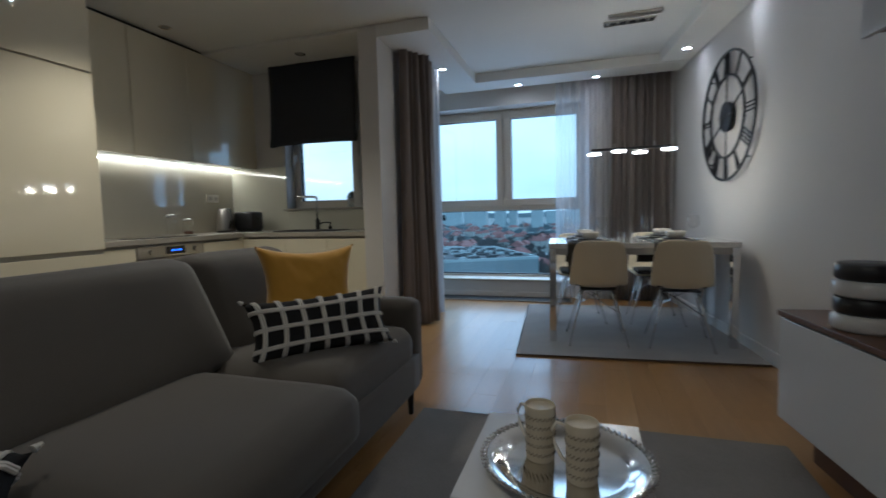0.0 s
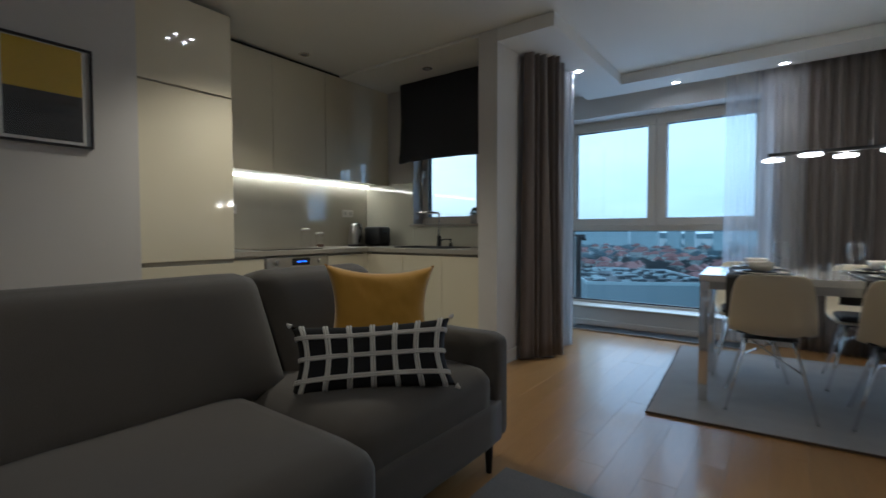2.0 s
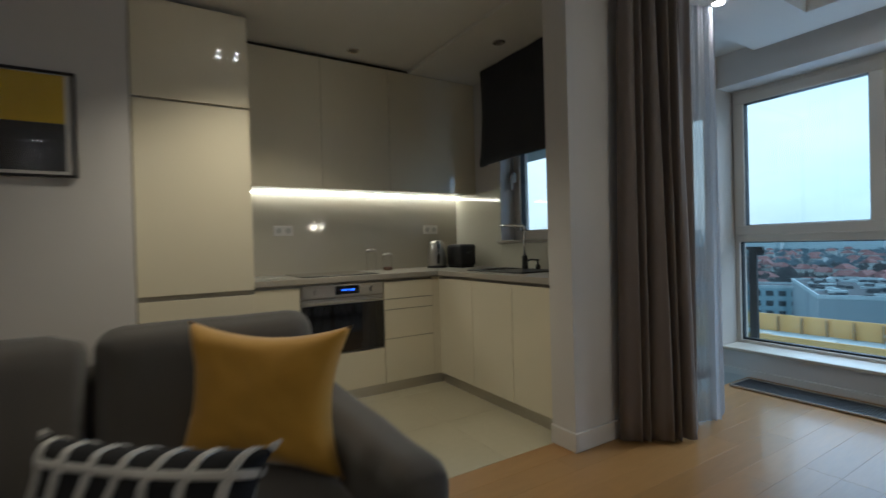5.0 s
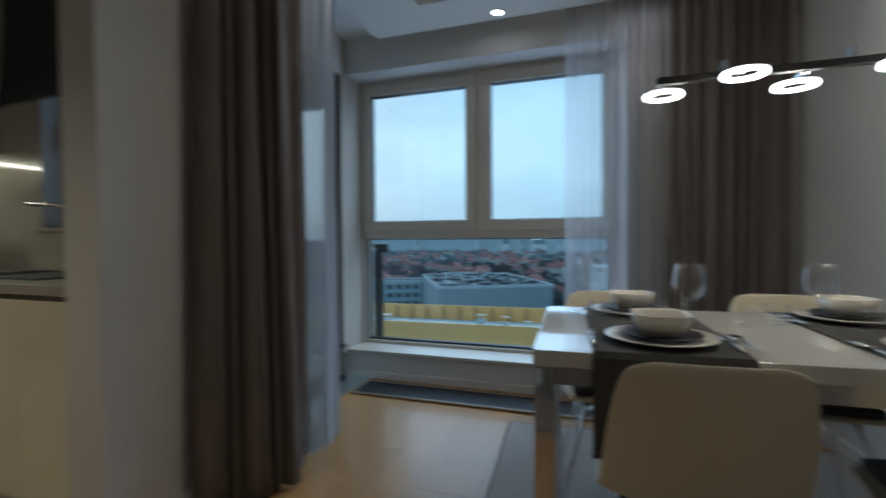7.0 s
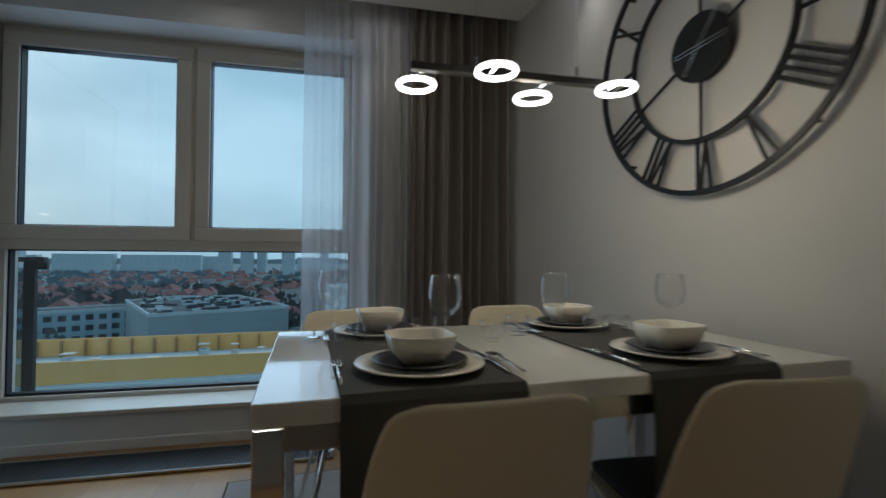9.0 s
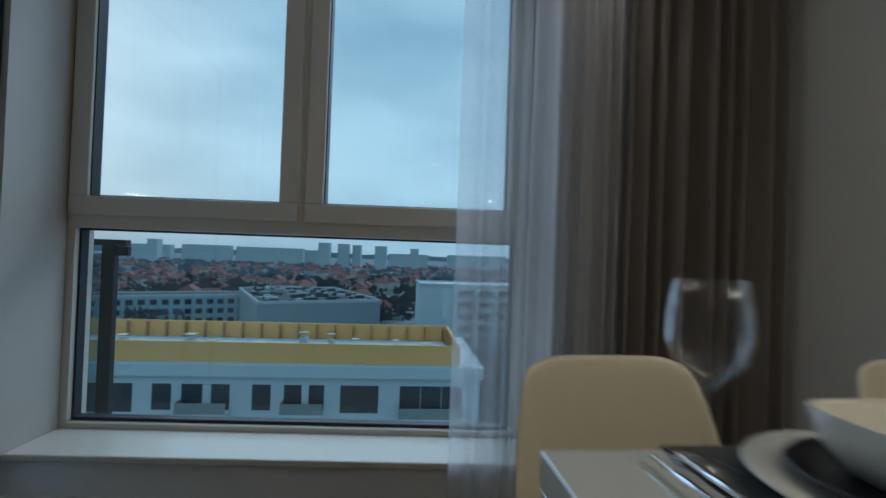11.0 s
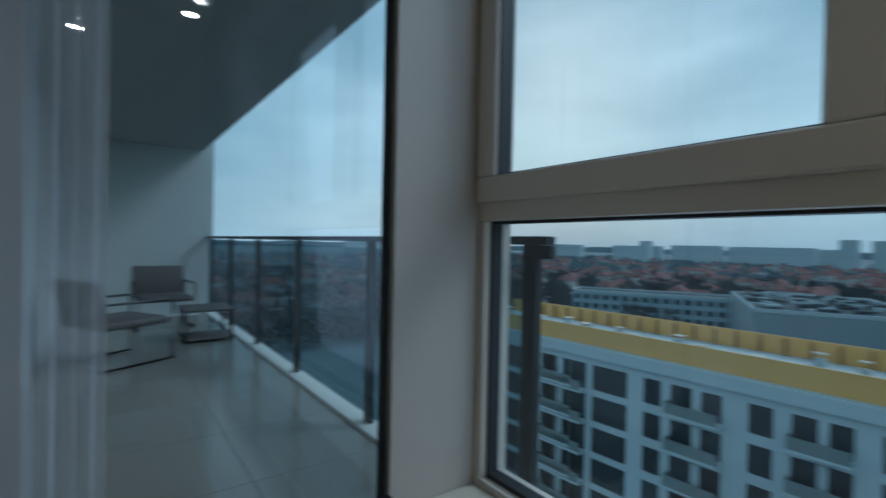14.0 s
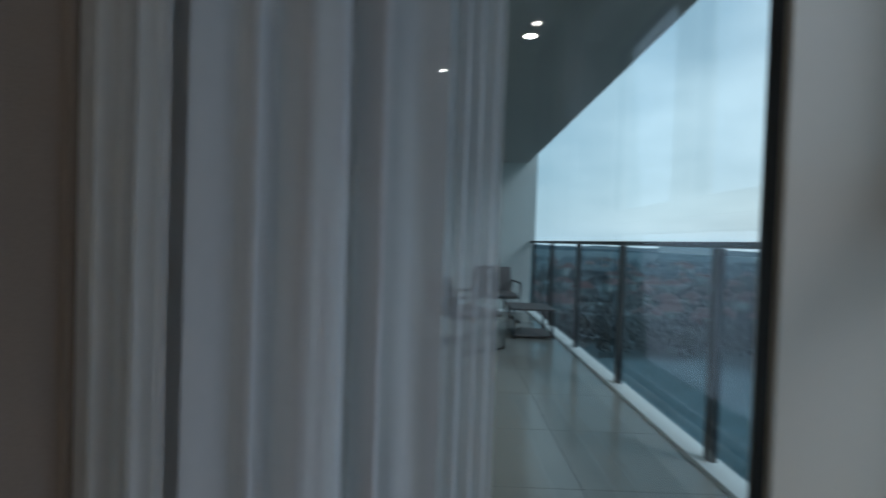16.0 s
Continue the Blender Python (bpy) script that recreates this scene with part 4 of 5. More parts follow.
for sx in (-1, 1):
    for sy in (-1, 1):
        part("leg", boxes((sx * 0.205 - 0.02, sx * 0.205 + 0.02, sy * 0.215 - 0.02, sy * 0.215 + 0.02, 0.0, 0.328), bevel=0.002), M_WHITEGLOSS, cf)
ZT = 0.381
ty = thing("silver_tray", pose(1.835, -4.74, ZT), "oval polished silver tray with rope edge", "tray")
bm = bmesh.new()
lathe(bm, [(0, 0.003), (0.145, 0.003), (0.155, 0.006), (0.172, 0.018), (0.205, 0.026), (0.212, 0.026), (0.212, 0.022), (0.175, 0.012), (0.155, 0.0), (0, 0.0)], 64, sx=1.0, sy=1.0)
part("dish", bm, M_SILVER, ty, smooth=True)
bm = bmesh.new()
for k in range(72):
    a = 2 * math.pi * k / 72
    cyl(bm, (0.203 * math.cos(a), 0.203 * math.sin(a), 0.026), (0.217 * math.cos(a + 0.09), 0.217 * math.sin(a + 0.09), 0.028), 0.0035, seg=6)
part("rope_edge", bm, M_SILVER, ty, smooth=True)


def mug(x, y, turn):
    c = thing("tall_mug", pose(x, y, ZT + 0.004, 0, 0, turn), "tall cream mug with brown zigzag bands on the tray", "mug", "mugs on the tray")
    bm = bmesh.new()
    lathe(bm, [(0, 0.0), (0.034, 0.0), (0.037, 0.004), (0.040, 0.145), (0.0385, 0.147), (0.037, 0.145), (0.034, 0.012), (0, 0.012)], 28)
    part("cup", bm, M_MUG, c, smooth=True)
    bm = bmesh.new()
    lathe(bm, [(0, 0.138), (0.0365, 0.138), (0.0365, 0.136), (0, 0.136)], 24)
    part("drink", bm, M_MUG, c)
    for b in range(5):
        bm = bmesh.new()
        z0 = 0.018 + 0.024 * b
        for k in range(22):
            a = 2 * math.pi * k / 22
            r = 0.0374 + 0.003 * (z0 / 0.145) + 0.0006
            p = [(r * math.cos(a + q * 0.285), r * math.sin(a + q * 0.285), z0 + 0.009 * q) for q in (0, 0.5, 1)]
            tube(bm, p, 0.0011, 5)
        part("zigzag_band", bm, M_MUGBAND, c)
    bm = bmesh.new()
    tube(bm, [(-0.038, 0, 0.125), (-0.062, 0, 0.13), (-0.074, 0, 0.11), (-0.068, 0, 0.075), (-0.052, 0, 0.045), (-0.036, 0, 0.03)], 0.0045, 8)
    part("handle", bm, M_CERAMIC, c, smooth=True)


mug(1.768, -4.72, -30)
mug(1.875, -4.80, -15)

# ---- media unit by the clock wall ----
MEDIA = Matrix.Translation((2.645, -3.69, 0)) @ pose(0, 0, 0, 0, 0, SKEW) @ Matrix.Translation((-2.645, 3.69, 0))
mu = thing("media_cabinet", MEDIA, "long white media cabinet with walnut top", "cabinet")
part("body", boxes((2.67, 3.13 - 0.02, -5.60, -3.70, 0.15, 0.58), bevel=0.003), M_WHITEGLOSS, mu)
part("top", boxes((2.645, 3.13 - 0.018, -5.61, -3.69, 0.582, 0.605), bevel=0.003), M_WALNUT, mu)
part("plinth", boxes((2.75, 3.13 - 0.02, -5.55, -3.78, 0.0, 0.149)), M_WALNUT, mu)
for k in range(3):
    part("door", boxes((2.65, 2.669, -4.335 - 0.63 * k, -3.705 - 0.63 * k, 0.155, 0.575), bevel=0.002), M_WHITEGLOSS, mu)
wc = thing("wall_cupboard", MEDIA, "white wall cupboard with dark underside above the media cabinet", "cabinet")
part("body", boxes((2.67, 3.13, -5.40, -4.12, 1.56, 1.95)), M_WALNUT, wc)
for k in range(2):
    part("door", boxes((2.65, 2.669, -4.758 - 0.64 * k, -4.12 - 0.64 * k, 1.545, 1.95), bevel=0.002), M_WHITEGLOSS, wc)
gc = thing("stacked_bowls", MEDIA @ pose(2.76, -4.03, 0.605), "black and white striped stacked box on the media cabinet", "box")
for k, (mt, r) in enumerate(((M_WHITEGLOSS, 0.10), (M_BLACK, 0.095), (M_WHITEGLOSS, 0.10), (M_BLACK, 0.095))):
    bm = bmesh.new()
    lathe(bm, [(0, 0.058 * k), (r * 0.9, 0.058 * k), (r, 0.058 * k + 0.01), (r, 0.058 * k + 0.048), (r * 0.9, 0.058 * k + 0.057), (0, 0.058 * k + 0.057)], 28)
    part("band", bm, mt, gc, smooth=True)

# ---- dining table ----
TX0, TX1, TY0, TY1, TZ = 1.605, 2.93, -2.27, -1.52, 0.785
FL = 0.0155
dt = thing("dining_table", pose(0, 0, FL), "white gloss dining table with square chrome legs", "table")
part("tabletop", boxes((TX0, TX1, TY0, TY1, TZ - 0.04 - FL, TZ - FL), bevel=0.003), M_TABLETOP, dt)
part("apron", boxes((TX0 + 0.03, TX1 - 0.03, TY0 + 0.03, TY1 - 0.03, TZ - 0.09 - FL, TZ - 0.042 - FL)), M_STEEL, dt)
for lx in (TX0 + 0.003, TX1 - 0.053):
    for ly in (TY0 + 0.003, TY1 - 0.053):
        part("leg", boxes((lx, lx + 0.05, ly, ly + 0.05, 0.0, TZ - 0.041 - FL), bevel=0.003), M_CHROME, dt)


def runner(x0, x1):
    r = thing("table_runner", pose(0, 0, 0), "dark grey table runner hanging over the table's edges", "table runner", "table runners")
    bm = bmesh.new()
    prof = [(TY0 - 0.012, TZ - 0.24), (TY0 - 0.010, TZ - 0.1), (TY0 - 0.007, TZ - 0.01), (TY0 + 0.004, TZ + 0.0035), ((TY0 + TY1) / 2, TZ + 0.0035), (TY1 - 0.004, TZ + 0.0035), (TY1 + 0.007, TZ - 0.01), (TY1 + 0.011, TZ - 0.22)]
    g = [[bm.verts.new((x0 + (x1 - x0) * i / 8, y + (0.004 * math.sin(i * 1.3) - 0.002) * (z < TZ - 0.05), z)) for i in range(9)] for y, z in prof]
    for a, b in zip(g, g[1:]):
        for i in range(8):
            bm.faces.new((a[i], a[i + 1], b[i + 1], b[i]))
    thicken(part("cloth", bm, M_RUNNER, r), 0.003)
    for y, drop in ((TY0 - 0.0145, 0.242), (TY1 + 0.0135, 0.222)):
        part("hem", boxes((x0 - 0.001, x1 + 0.001, y - 0.0035, y + 0.0045, TZ - drop, TZ - drop + 0.014), bevel=0.001), M_RUNNER, r)


runner(1.745, 2.085)
runner(2.36, 2.70)
ZR = TZ + 0.006


def place_setting(x, y, s):
    """Plate, dark plate and bowl with cutlery; s is +1 when the diner sits at the near side."""
    p = thing("dinner_plate", pose(x, y, ZR), "white round dinner plate", "plate", "dinner plates")
    bm = bmesh.new()
    lathe(bm, [(0, 0.004), (0.085, 0.004), (0.098, 0.010), (0.133, 0.017), (0.135, 0.014), (0.10, 0.006), (0.085, 0.0), (0, 0.0)], 40)
    part("dish", bm, M_CERAMIC, p, smooth=True)
    q = thing("salad_plate", pose(x, y, ZR + 0.0105), "dark blue-grey plate under the bowl", "plate", "dark plates")
    bm = bmesh.new()
    lathe(bm, [(0, 0.004), (0.07, 0.004), (0.098, 0.013), (0.100, 0.011), (0.075, 0.0), (0, 0.0)], 32)
    part("dish", bm, M_SLATE, q, smooth=True)
    b = thing("soup_bowl", pose(x, y, ZR + 0.015), "white square-round ceramic bowl", "bowl", "soup bowls")
    bm = bmesh.new()
    seg = 40
    prof = [(0.0, 0.004), (0.040, 0.0), (0.046, 0.002), (0.066, 0.026), (0.074, 0.056), (0.072, 0.058), (0.069, 0.054), (0.060, 0.028), (0.042, 0.012), (0.0, 0.010)]
    rings = []
    for r, z in prof:
        ring = []
        for k in range(seg):
            a = 2 * math.pi * k / seg
            e = 4.0
            rad = r / ((abs(math.cos(a)) ** e + abs(math.sin(a)) ** e) ** (1 / e)) * (0.94 if r > 0.03 else 1)
            ring.append(bm.verts.new((rad * math.cos(a), rad * math.sin(a), z)))
        rings.append(ring)
    for ra, rb in zip(rings, rings[1:]):
        for k in range(seg):
            bm.faces.new((ra[k], ra[(k + 1) % seg], rb[(k + 1) % seg], rb[k]))
    bmesh.ops.remove_doubles(bm, verts=bm.verts, dist=0.0005)
    part("bowl", bm, M_CERAMIC, b, smooth=True)
    for kind, dx, cat in (("fork", -0.165, "fork"), ("knife", 0.160, "knife"), ("spoon", 0.190, "spoon")):
        c = thing(kind, pose(x + s * dx, y, ZR + 0.0015, 0, 0, 0 if s > 0 else 180), "polished steel " + kind + " beside the plate", cat, kind + "s")
        bm = bmesh.new()
        tube(bm, [(0, -0.10, 0.002), (0, -0.03, 0.004), (0, 0.03, 0.005)], 0.0035, 6)
        if kind == "fork":
            box(bm, -0.011, 0.011, 0.03, 0.05, 0.003, 0.006)
            for k in range(4):
                box(bm, -0.011 + 0.0065 * k, -0.0085 + 0.0065 * k, 0.05, 0.095, 0.003, 0.005)
        elif kind == "knife":
            box(bm, -0.009, 0.007, 0.02, 0.115, 0.0, 0.006, bevel=0.002)
        else:
            bmesh.ops.create_uvsphere(bm, u_segments=12, v_segments=8, radius=1, matrix=Matrix.Translation((0, 0.062, 0.005)) @ Matrix.Diagonal((0.019, 0.03, 0.004, 1)))
        part("steel", bm, M_CHROME, c, smooth=True)


for px, py, s in ((1.915, -2.12, 1), (2.53, -2.13, 1), (1.90, -1.66, -1), (2.53, -1.67, -1)):
    place_setting(px, py, s)


def wine_glass(x, y):
    g = thing("wine_glass", pose(x, y, ZR - 0.003), "clear stemmed wine glass on the table", "glass", "wine glasses")
    bm = bmesh.new()
    lathe(bm, [(0, 0.001), (0.033, 0.001), (0.032, 0.003), (0.006, 0.008), (0.0035, 0.02), (0.0035, 0.075), (0.012, 0.085), (0.034, 0.105), (0.041, 0.13), (0.040, 0.155), (0.034, 0.19), (0.033, 0.19), (0.038, 0.155), (0.039, 0.13), (0.032, 0.107), (0.0, 0.088)], 26)
    part("glass", bm, M_WINE, g, smooth=True).visible_shadow = False


def tumbler(x, y):
    g = thing("low_glass", pose(x, y, ZR - 0.003), "small clear glass tumbler on the table", "glass", "tumblers")
    bm = bmesh.new()
    lathe(bm, [(0, 0.0), (0.024, 0.0), (0.026, 0.01), (0.034, 0.045), (0.035, 0.06), (0.033, 0.06), (0.031, 0.044), (0.022, 0.012), (0, 0.010)], 22)
    part("glass", bm, M_WINE, g, smooth=True).visible_shadow = False


ASKEW = Matrix.Translation((TX0, TY0, 0)) @ pose(0, 0, 0, 0, 0, 3.5) @ Matrix.Translation((-TX0, -TY0, 0))
for gx, gy in ((2.0, -1.92), (2.355, -1.80), (2.68, -1.88), (1.72, -1.56)):
    q = ASKEW.inverted() @ Vector((gx, gy, 0))
    wine_glass(q.x, q.y)
for gx, gy in ((2.155, -1.83), (2.27, -1.73), (1.76, -1.79), (1.835, -1.88), (1.985, -1.73), (2.50, -1.77), (2.575, -1.78)):
    q = ASKEW.inverted() @ Vector((gx, gy, 0))
    tumbler(q.x, q.y)


# ---- dining chairs ----
def dining_chair():
    c = thing("dining_chair", pose(0, 0, 0), "ivory moulded shell dining chair with grey pad and chrome rod legs", "chair", "chairs round the table")
    # shell faces +y; a swept profile from the seat's front edge up the back
    prof = [(0.21, 0.435), (0.17, 0.447), (0.06, 0.437), (-0.06, 0.432), (-0.145, 0.440), (-0.19, 0.470), (-0.215, 0.53), (-0.235, 0.62), (-0.255, 0.72), (-0.268, 0.80)]
    wid = [0.175, 0.195, 0.205, 0.21, 0.212, 0.211, 0.206, 0.198, 0.186, 0.163]
    curl = [0.0, 0.006, 0.025, 0.042, 0.06, 0.068, 0.062, 0.05, 0.036, 0.022]
    n = 16
    bm = bmesh.new()
    g = []
    for k, ((y, z), w, cu) in enumerate(zip(prof, wid, curl)):
        row = []
        up = k / (len(prof) - 1)
        for i in range(n + 1):
            u = -1 + 2 * i / n
            lift = cu * abs(u) ** 2.6
            drop = 0.018 * max(0, abs(u) - 0.7) / 0.3 if k == len(prof) - 1 else 0
            row.append(bm.verts.new((w * u, y + lift * min(1, up * 1.6), z + lift * max(0, 1 - up * 1.5) - drop)))
        g.append(row)
    for a, b in zip(g, g[1:]):
        for i in range(n):
            bm.faces.new((a[i], a[i + 1], b[i + 1], b[i]))
    sh = part("shell", bm, M_SHELL, c, smooth=True)
    thicken(sh, 0.009)
    sub = sh.modifiers.new("smooth", "SUBSURF")
    sub.levels = sub.render_levels = 1
    part("seat_pad", place(softbox(0.33, 0.34, 0.03, 0.014, 0.006), Matrix.Translation((0, 0.02, 0.446))), M_SEATPAD, c, "dark grey seat pad", smooth=True)
    tops = ((-0.11, 0.10), (0.11, 0.10), (-0.11, -0.10), (0.11, -0.10))
    feet = ((-0.22, 0.23), (0.22, 0.23), (-0.21, -0.21), (0.21, -0.21))
    for (ax, ay), (bx, by) in zip(tops, feet):
        bm = bmesh.new()
        cyl(bm, (ax, ay, 0.415), (bx, by, 0.004), 0.0075, seg=10)
        lathe(bm, [(0, 0.0), (0.010, 0.0), (0.010, 0.008), (0, 0.010)], 10, cx=bx, cy=by)
        part("leg", bm, M_CHROME, c, smooth=True)
    for k in (0, 1, 2, 3):
        j = (1, 3, 0, 2)[k]
        bm = bmesh.new()
        p = Vector((*tops[k], 0.415)).lerp(Vector((*feet[k], 0.004)), 0.42)
        q = Vector((*tops[j], 0.415))
        cyl(bm, p, q, 0.004, seg=8)
        part("brace", bm, M_CHROME, c)
    part("bracket", boxes((-0.13, 0.13, -0.115, 0.115, 0.412, 0.420), bevel=0.003), M_BLACK, c)
    return c


chair = dining_chair()
chair.matrix_world = pose(1.965, -2.165, FL, 0, 0, 0)
copy_thing(chair, pose(2.55, -2.19, FL, 0, 0, -7))
copy_thing(chair, pose(1.86, -1.42, FL, 0, 0, 183))
copy_thing(chair, pose(2.52, -1.42, FL, 0, 0, 178))

# the table group stands a little askew
TABLE_SET = ("dining_table", "table_runner", "dinner_plate", "salad_plate", "soup_bowl", "fork", "knife", "spoon", "wine_glass", "low_glass", "dining_chair")
for ob in list(scene.collection.objects):
    if ob.parent is None and ob.name.split(".")[0] in TABLE_SET:
        ob.matrix_basis = ASKEW @ ob.matrix_basis

# ---- ring pendant ----
pd = thing("pendant_lamp", pose(0, 0, 0), "slim dark pendant bar with four glowing ring lamps over the table", "pendant lamp")
RINGS = ((1.945, -1.79), (2.13, -1.93), (2.30, -1.765), (2.50, -1.89))
ZL = 1.492
part("bar", boxes((1.92, 2.52, -1.862, -1.838, ZL + 0.022, ZL + 0.044), bevel=0.003), M_DARKMETAL, pd)
for rx, ry in RINGS:
    bm = bmesh.new()
    lathe(bm, [(0.046, 0.0), (0.054, 0.0), (0.057, 0.006), (0.054, 0.013), (0.046, 0.013), (0.043, 0.006), (0.046, 0.0)], 36)
    for v in bm.verts:
        v.co += Vector((rx, ry, ZL))
    r = part("ring", bm, M_RING, pd, "glowing white ring", smooth=True)
    part("arm", boxes((rx - 0.006, rx + 0.006, min(ry, -1.85), max(ry, -1.85), ZL + 0.018, ZL + 0.026)), M_CHROME, r)
    lamp = bpy.data.lights.new("ring_light", "POINT")
    lamp.energy, lamp.color, lamp.shadow_soft_size = RING_POWER, WARM, 0.03
    new("ring_light", lamp).location = (rx, ry, ZL - 0.045)
for wx in (2.10, 2.40):
    bm = bmesh.new()
    cyl(bm, (wx, -1.85, ZL + 0.04), (wx, -1.85, ZC - 0.02), 0.0008, seg=6)
    part("wire", bm, M_CHROME, pd)
    bm = bmesh.new()
    cyl(bm, (wx, -1.85, ZL + 0.04), (wx, -1.85, ZL + 0.075), 0.006, seg=10)
    part("grip", bm, M_CHROME, pd)
part("ceiling_rose", boxes((2.05, 2.45, -1.875, -1.825, ZC - 0.022, ZC), bevel=0.003), M_STEEL, pd)

# ---- skeleton wall clock ----
RC = 0.50
ck = thing("wall_clock", EAST @ pose(-0.035, 0.005, 1.738), "large black iron skeleton clock with roman numeral bars", "clock")


def yz_ring(r, w, d):
    bm = bmesh.new()
    seg = 72
    rows = []
    for rr, xx in ((r - w / 2, -d / 2), (r + w / 2, -d / 2), (r + w / 2, d / 2), (r - w / 2, d / 2)):
        rows.append([bm.verts.new((xx, rr * math.cos(2 * math.pi * k / seg), rr * math.sin(2 * math.pi * k / seg))) for k in range(seg)])
    for a, b in zip(rows, rows[1:] + rows[:1]):
        for k in range(seg):
            bm.faces.new((a[k], a[(k + 1) % seg], b[(k + 1) % seg], b[k]))
    return bm


part("outer_ring", yz_ring(RC - 0.008, 0.018, 0.014), M_DARKMETAL, ck)
part("inner_ring", yz_ring(0.315, 0.016, 0.014), M_DARKMETAL, ck)
bm = bmesh.new()
cyl(bm, (-0.010, 0, 0), (0.012, 0, 0), 0.115, seg=48)
part("hub", bm, M_DARKMETAL, ck, "solid black hub disc")
# spokes at the quarters, turned a little from the upright
for a in (90, 270, 153, 333):
    c, s = math.cos(radians(a)), math.sin(radians(a))
    bm = bmesh.new()
    cyl(bm, (0, 0.10 * c, 0.10 * s), (0, 0.31 * c, 0.31 * s), 0.006, seg=8)
    part("spoke", bm, M_DARKMETAL, ck)
NUMERALS = ("XII", "I", "II", "III", "IIII", "V", "VI", "VII", "VIII", "IX", "X", "XI")
for h, word in enumerate(NUMERALS):
    ang = radians(90 + 30 * h)       # seen from inside the room, y runs to the left
    bm = bmesh.new()
    for i, ch in enumerate(word):
        o = (i - (len(word) - 1) / 2) * 0.028 * (1 if ch == "I" else 1.25)
        strokes = {"I": [(0, 0)], "V": [(-0.020, 0.0), (0.020, 0.0)], "X": [(-0.018, 0.018), (0.018, -0.018)]}[ch]
        for s0, s1 in strokes:
            r0, r1 = 0.318, RC - 0.016
            a = Vector((0, -(o + s1) if ch != "V" else -o, r0))
            b = Vector((0, -(o + s0), r1))
            cyl(bm, a, b, 0.007, seg=6)
    place(bm, Matrix.Rotation(ang - math.pi / 2, 4, "X"))
    part("numeral", bm, M_DARKMETAL, ck)
for a, tail, ln, w in ((126, 0.10, 0.12, 0.012), (176, 0.095, 0.11, 0.013)):
    # each hand is a slim open loop
    bm = boxes((-0.014, -0.011, -tail, ln, -w / 2 - 0.0015, -w / 2 + 0.0015), (-0.014, -0.011, -tail, ln, w / 2 - 0.0015, w / 2 + 0.0015), (-0.014, -0.011, ln - 0.003, ln, -w / 2, w / 2), (-0.014, -0.011, -tail, -tail + 0.003, -w / 2, w / 2))
    place(bm, Matrix.Rotation(radians(a), 4, "X"))
    part("clock_hand", bm, M_CHROME, ck, "pale slim hand")
for a in (45, 135, 225, 315):
    bm = bmesh.new()
    c, s = math.cos(radians(a)), math.sin(radians(a))
    cyl(bm, (0.0, 0.487 * c, 0.487 * s), (0.035, 0.487 * c, 0.487 * s), 0.006, seg=8)
    part("stud", bm, M_DARKMETAL, ck)

# ---- balcony ----
BX0, BZ = -6.12, 2.19
setting("balcony_wall_far", boxes((BX0 - 0.2, BX0, -1.40, 0.26, -0.3, 2.9)), M_RENDER, "grey rendered wall closing the balcony", "wall")
setting("balcony_wall_back", boxes((BX0, -2.002, -1.60, -1.40, -0.3, 2.9), (-2.0, -1.141, -1.399, -1.392, -0.3, 2.9), (-0.299, -0.362, -1.399, -1.392, -0.3, 2.9), (-1.141, -0.299, -1.399, -1.392, -0.3, 1.12), (-1.141, -0.299, -1.399, -1.392, 2.402, 2.9)), M_RENDER, "grey rendered wall behind the balcony", "wall")
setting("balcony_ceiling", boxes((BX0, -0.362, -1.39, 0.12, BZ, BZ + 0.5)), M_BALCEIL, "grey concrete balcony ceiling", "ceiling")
setting("balcony_slab", boxes((BX0, -0.362, -1.39, 0.26, -0.26, -0.036), (BX0, -0.362, 0.13, 0.25, -0.036, -0.008)), M_RENDER, "concrete balcony slab with upstand", "balcony floor")
for bx, by in ((-1.80, -0.62), (-2.39, -1.13)):
    recessed_spot(bx, by, BZ, True, 4.5)
rl = thing("balcony_railing", pose(0, 0, 0), "dark metal balcony railing with glass infill", "railing", kind="structure")
part("handrail", boxes((BX0, 0.02, 0.18, 0.225, 0.985, 1.015), bevel=0.003), M_ANTHRACITE, rl)
posts = [-0.06, -1.24, -2.42, -3.54, -4.70, -5.86]
for bx in posts:
    part("post", boxes((bx - 0.03, bx + 0.03, 0.185, 0.22, -0.15, 0.985), bevel=0.003), M_ANTHRACITE, rl)
for a, b in zip(posts, posts[1:] + [BX0]):
    g = part("glass_panel", boxes((b + 0.034, a - 0.034, 0.198, 0.206, 0.03, 0.95)), M_RAILGLASS, rl)
    g.visible_shadow = False
part("end_bracket", boxes((-0.028, 0.03, 0.19, 0.215, 0.94, 0.984), (-0.028, 0.03, 0.19, 0.215, 0.05, 0.10), bevel=0.003), M_ANTHRACITE, rl)


def balcony_chair(m):
    c = thing("balcony_armchair", m, "dark woven balcony armchair with steel loop legs", "armchair", "balcony armchairs")
    part("seat", boxes((-0.26, 0.26, -0.24, 0.26, 0.30, 0.36), bevel=0.02), M_ARMCHAIR, c, smooth=True)
    part("backrest", place(boxes((-0.26, 0.26, -0.03, 0.03, 0.0, 0.37), bevel=0.02), Matrix.Translation((0, -0.24, 0.31)) @ Matrix.Rotation(radians(12), 4, "X")), M_ARMCHAIR, c, smooth=True)
    for sx in (-0.275, 0.275):
        bm = bmesh.new()
        tube(bm, [(sx, 0.27, 0.012), (sx, 0.27, 0.48), (sx, 0.25, 0.50), (sx, -0.26, 0.50), (sx, -0.30, 0.012)], 0.012, 8, closed=True)
        part("leg_loop", bm, M_ANTHRACITE, c, smooth=True)


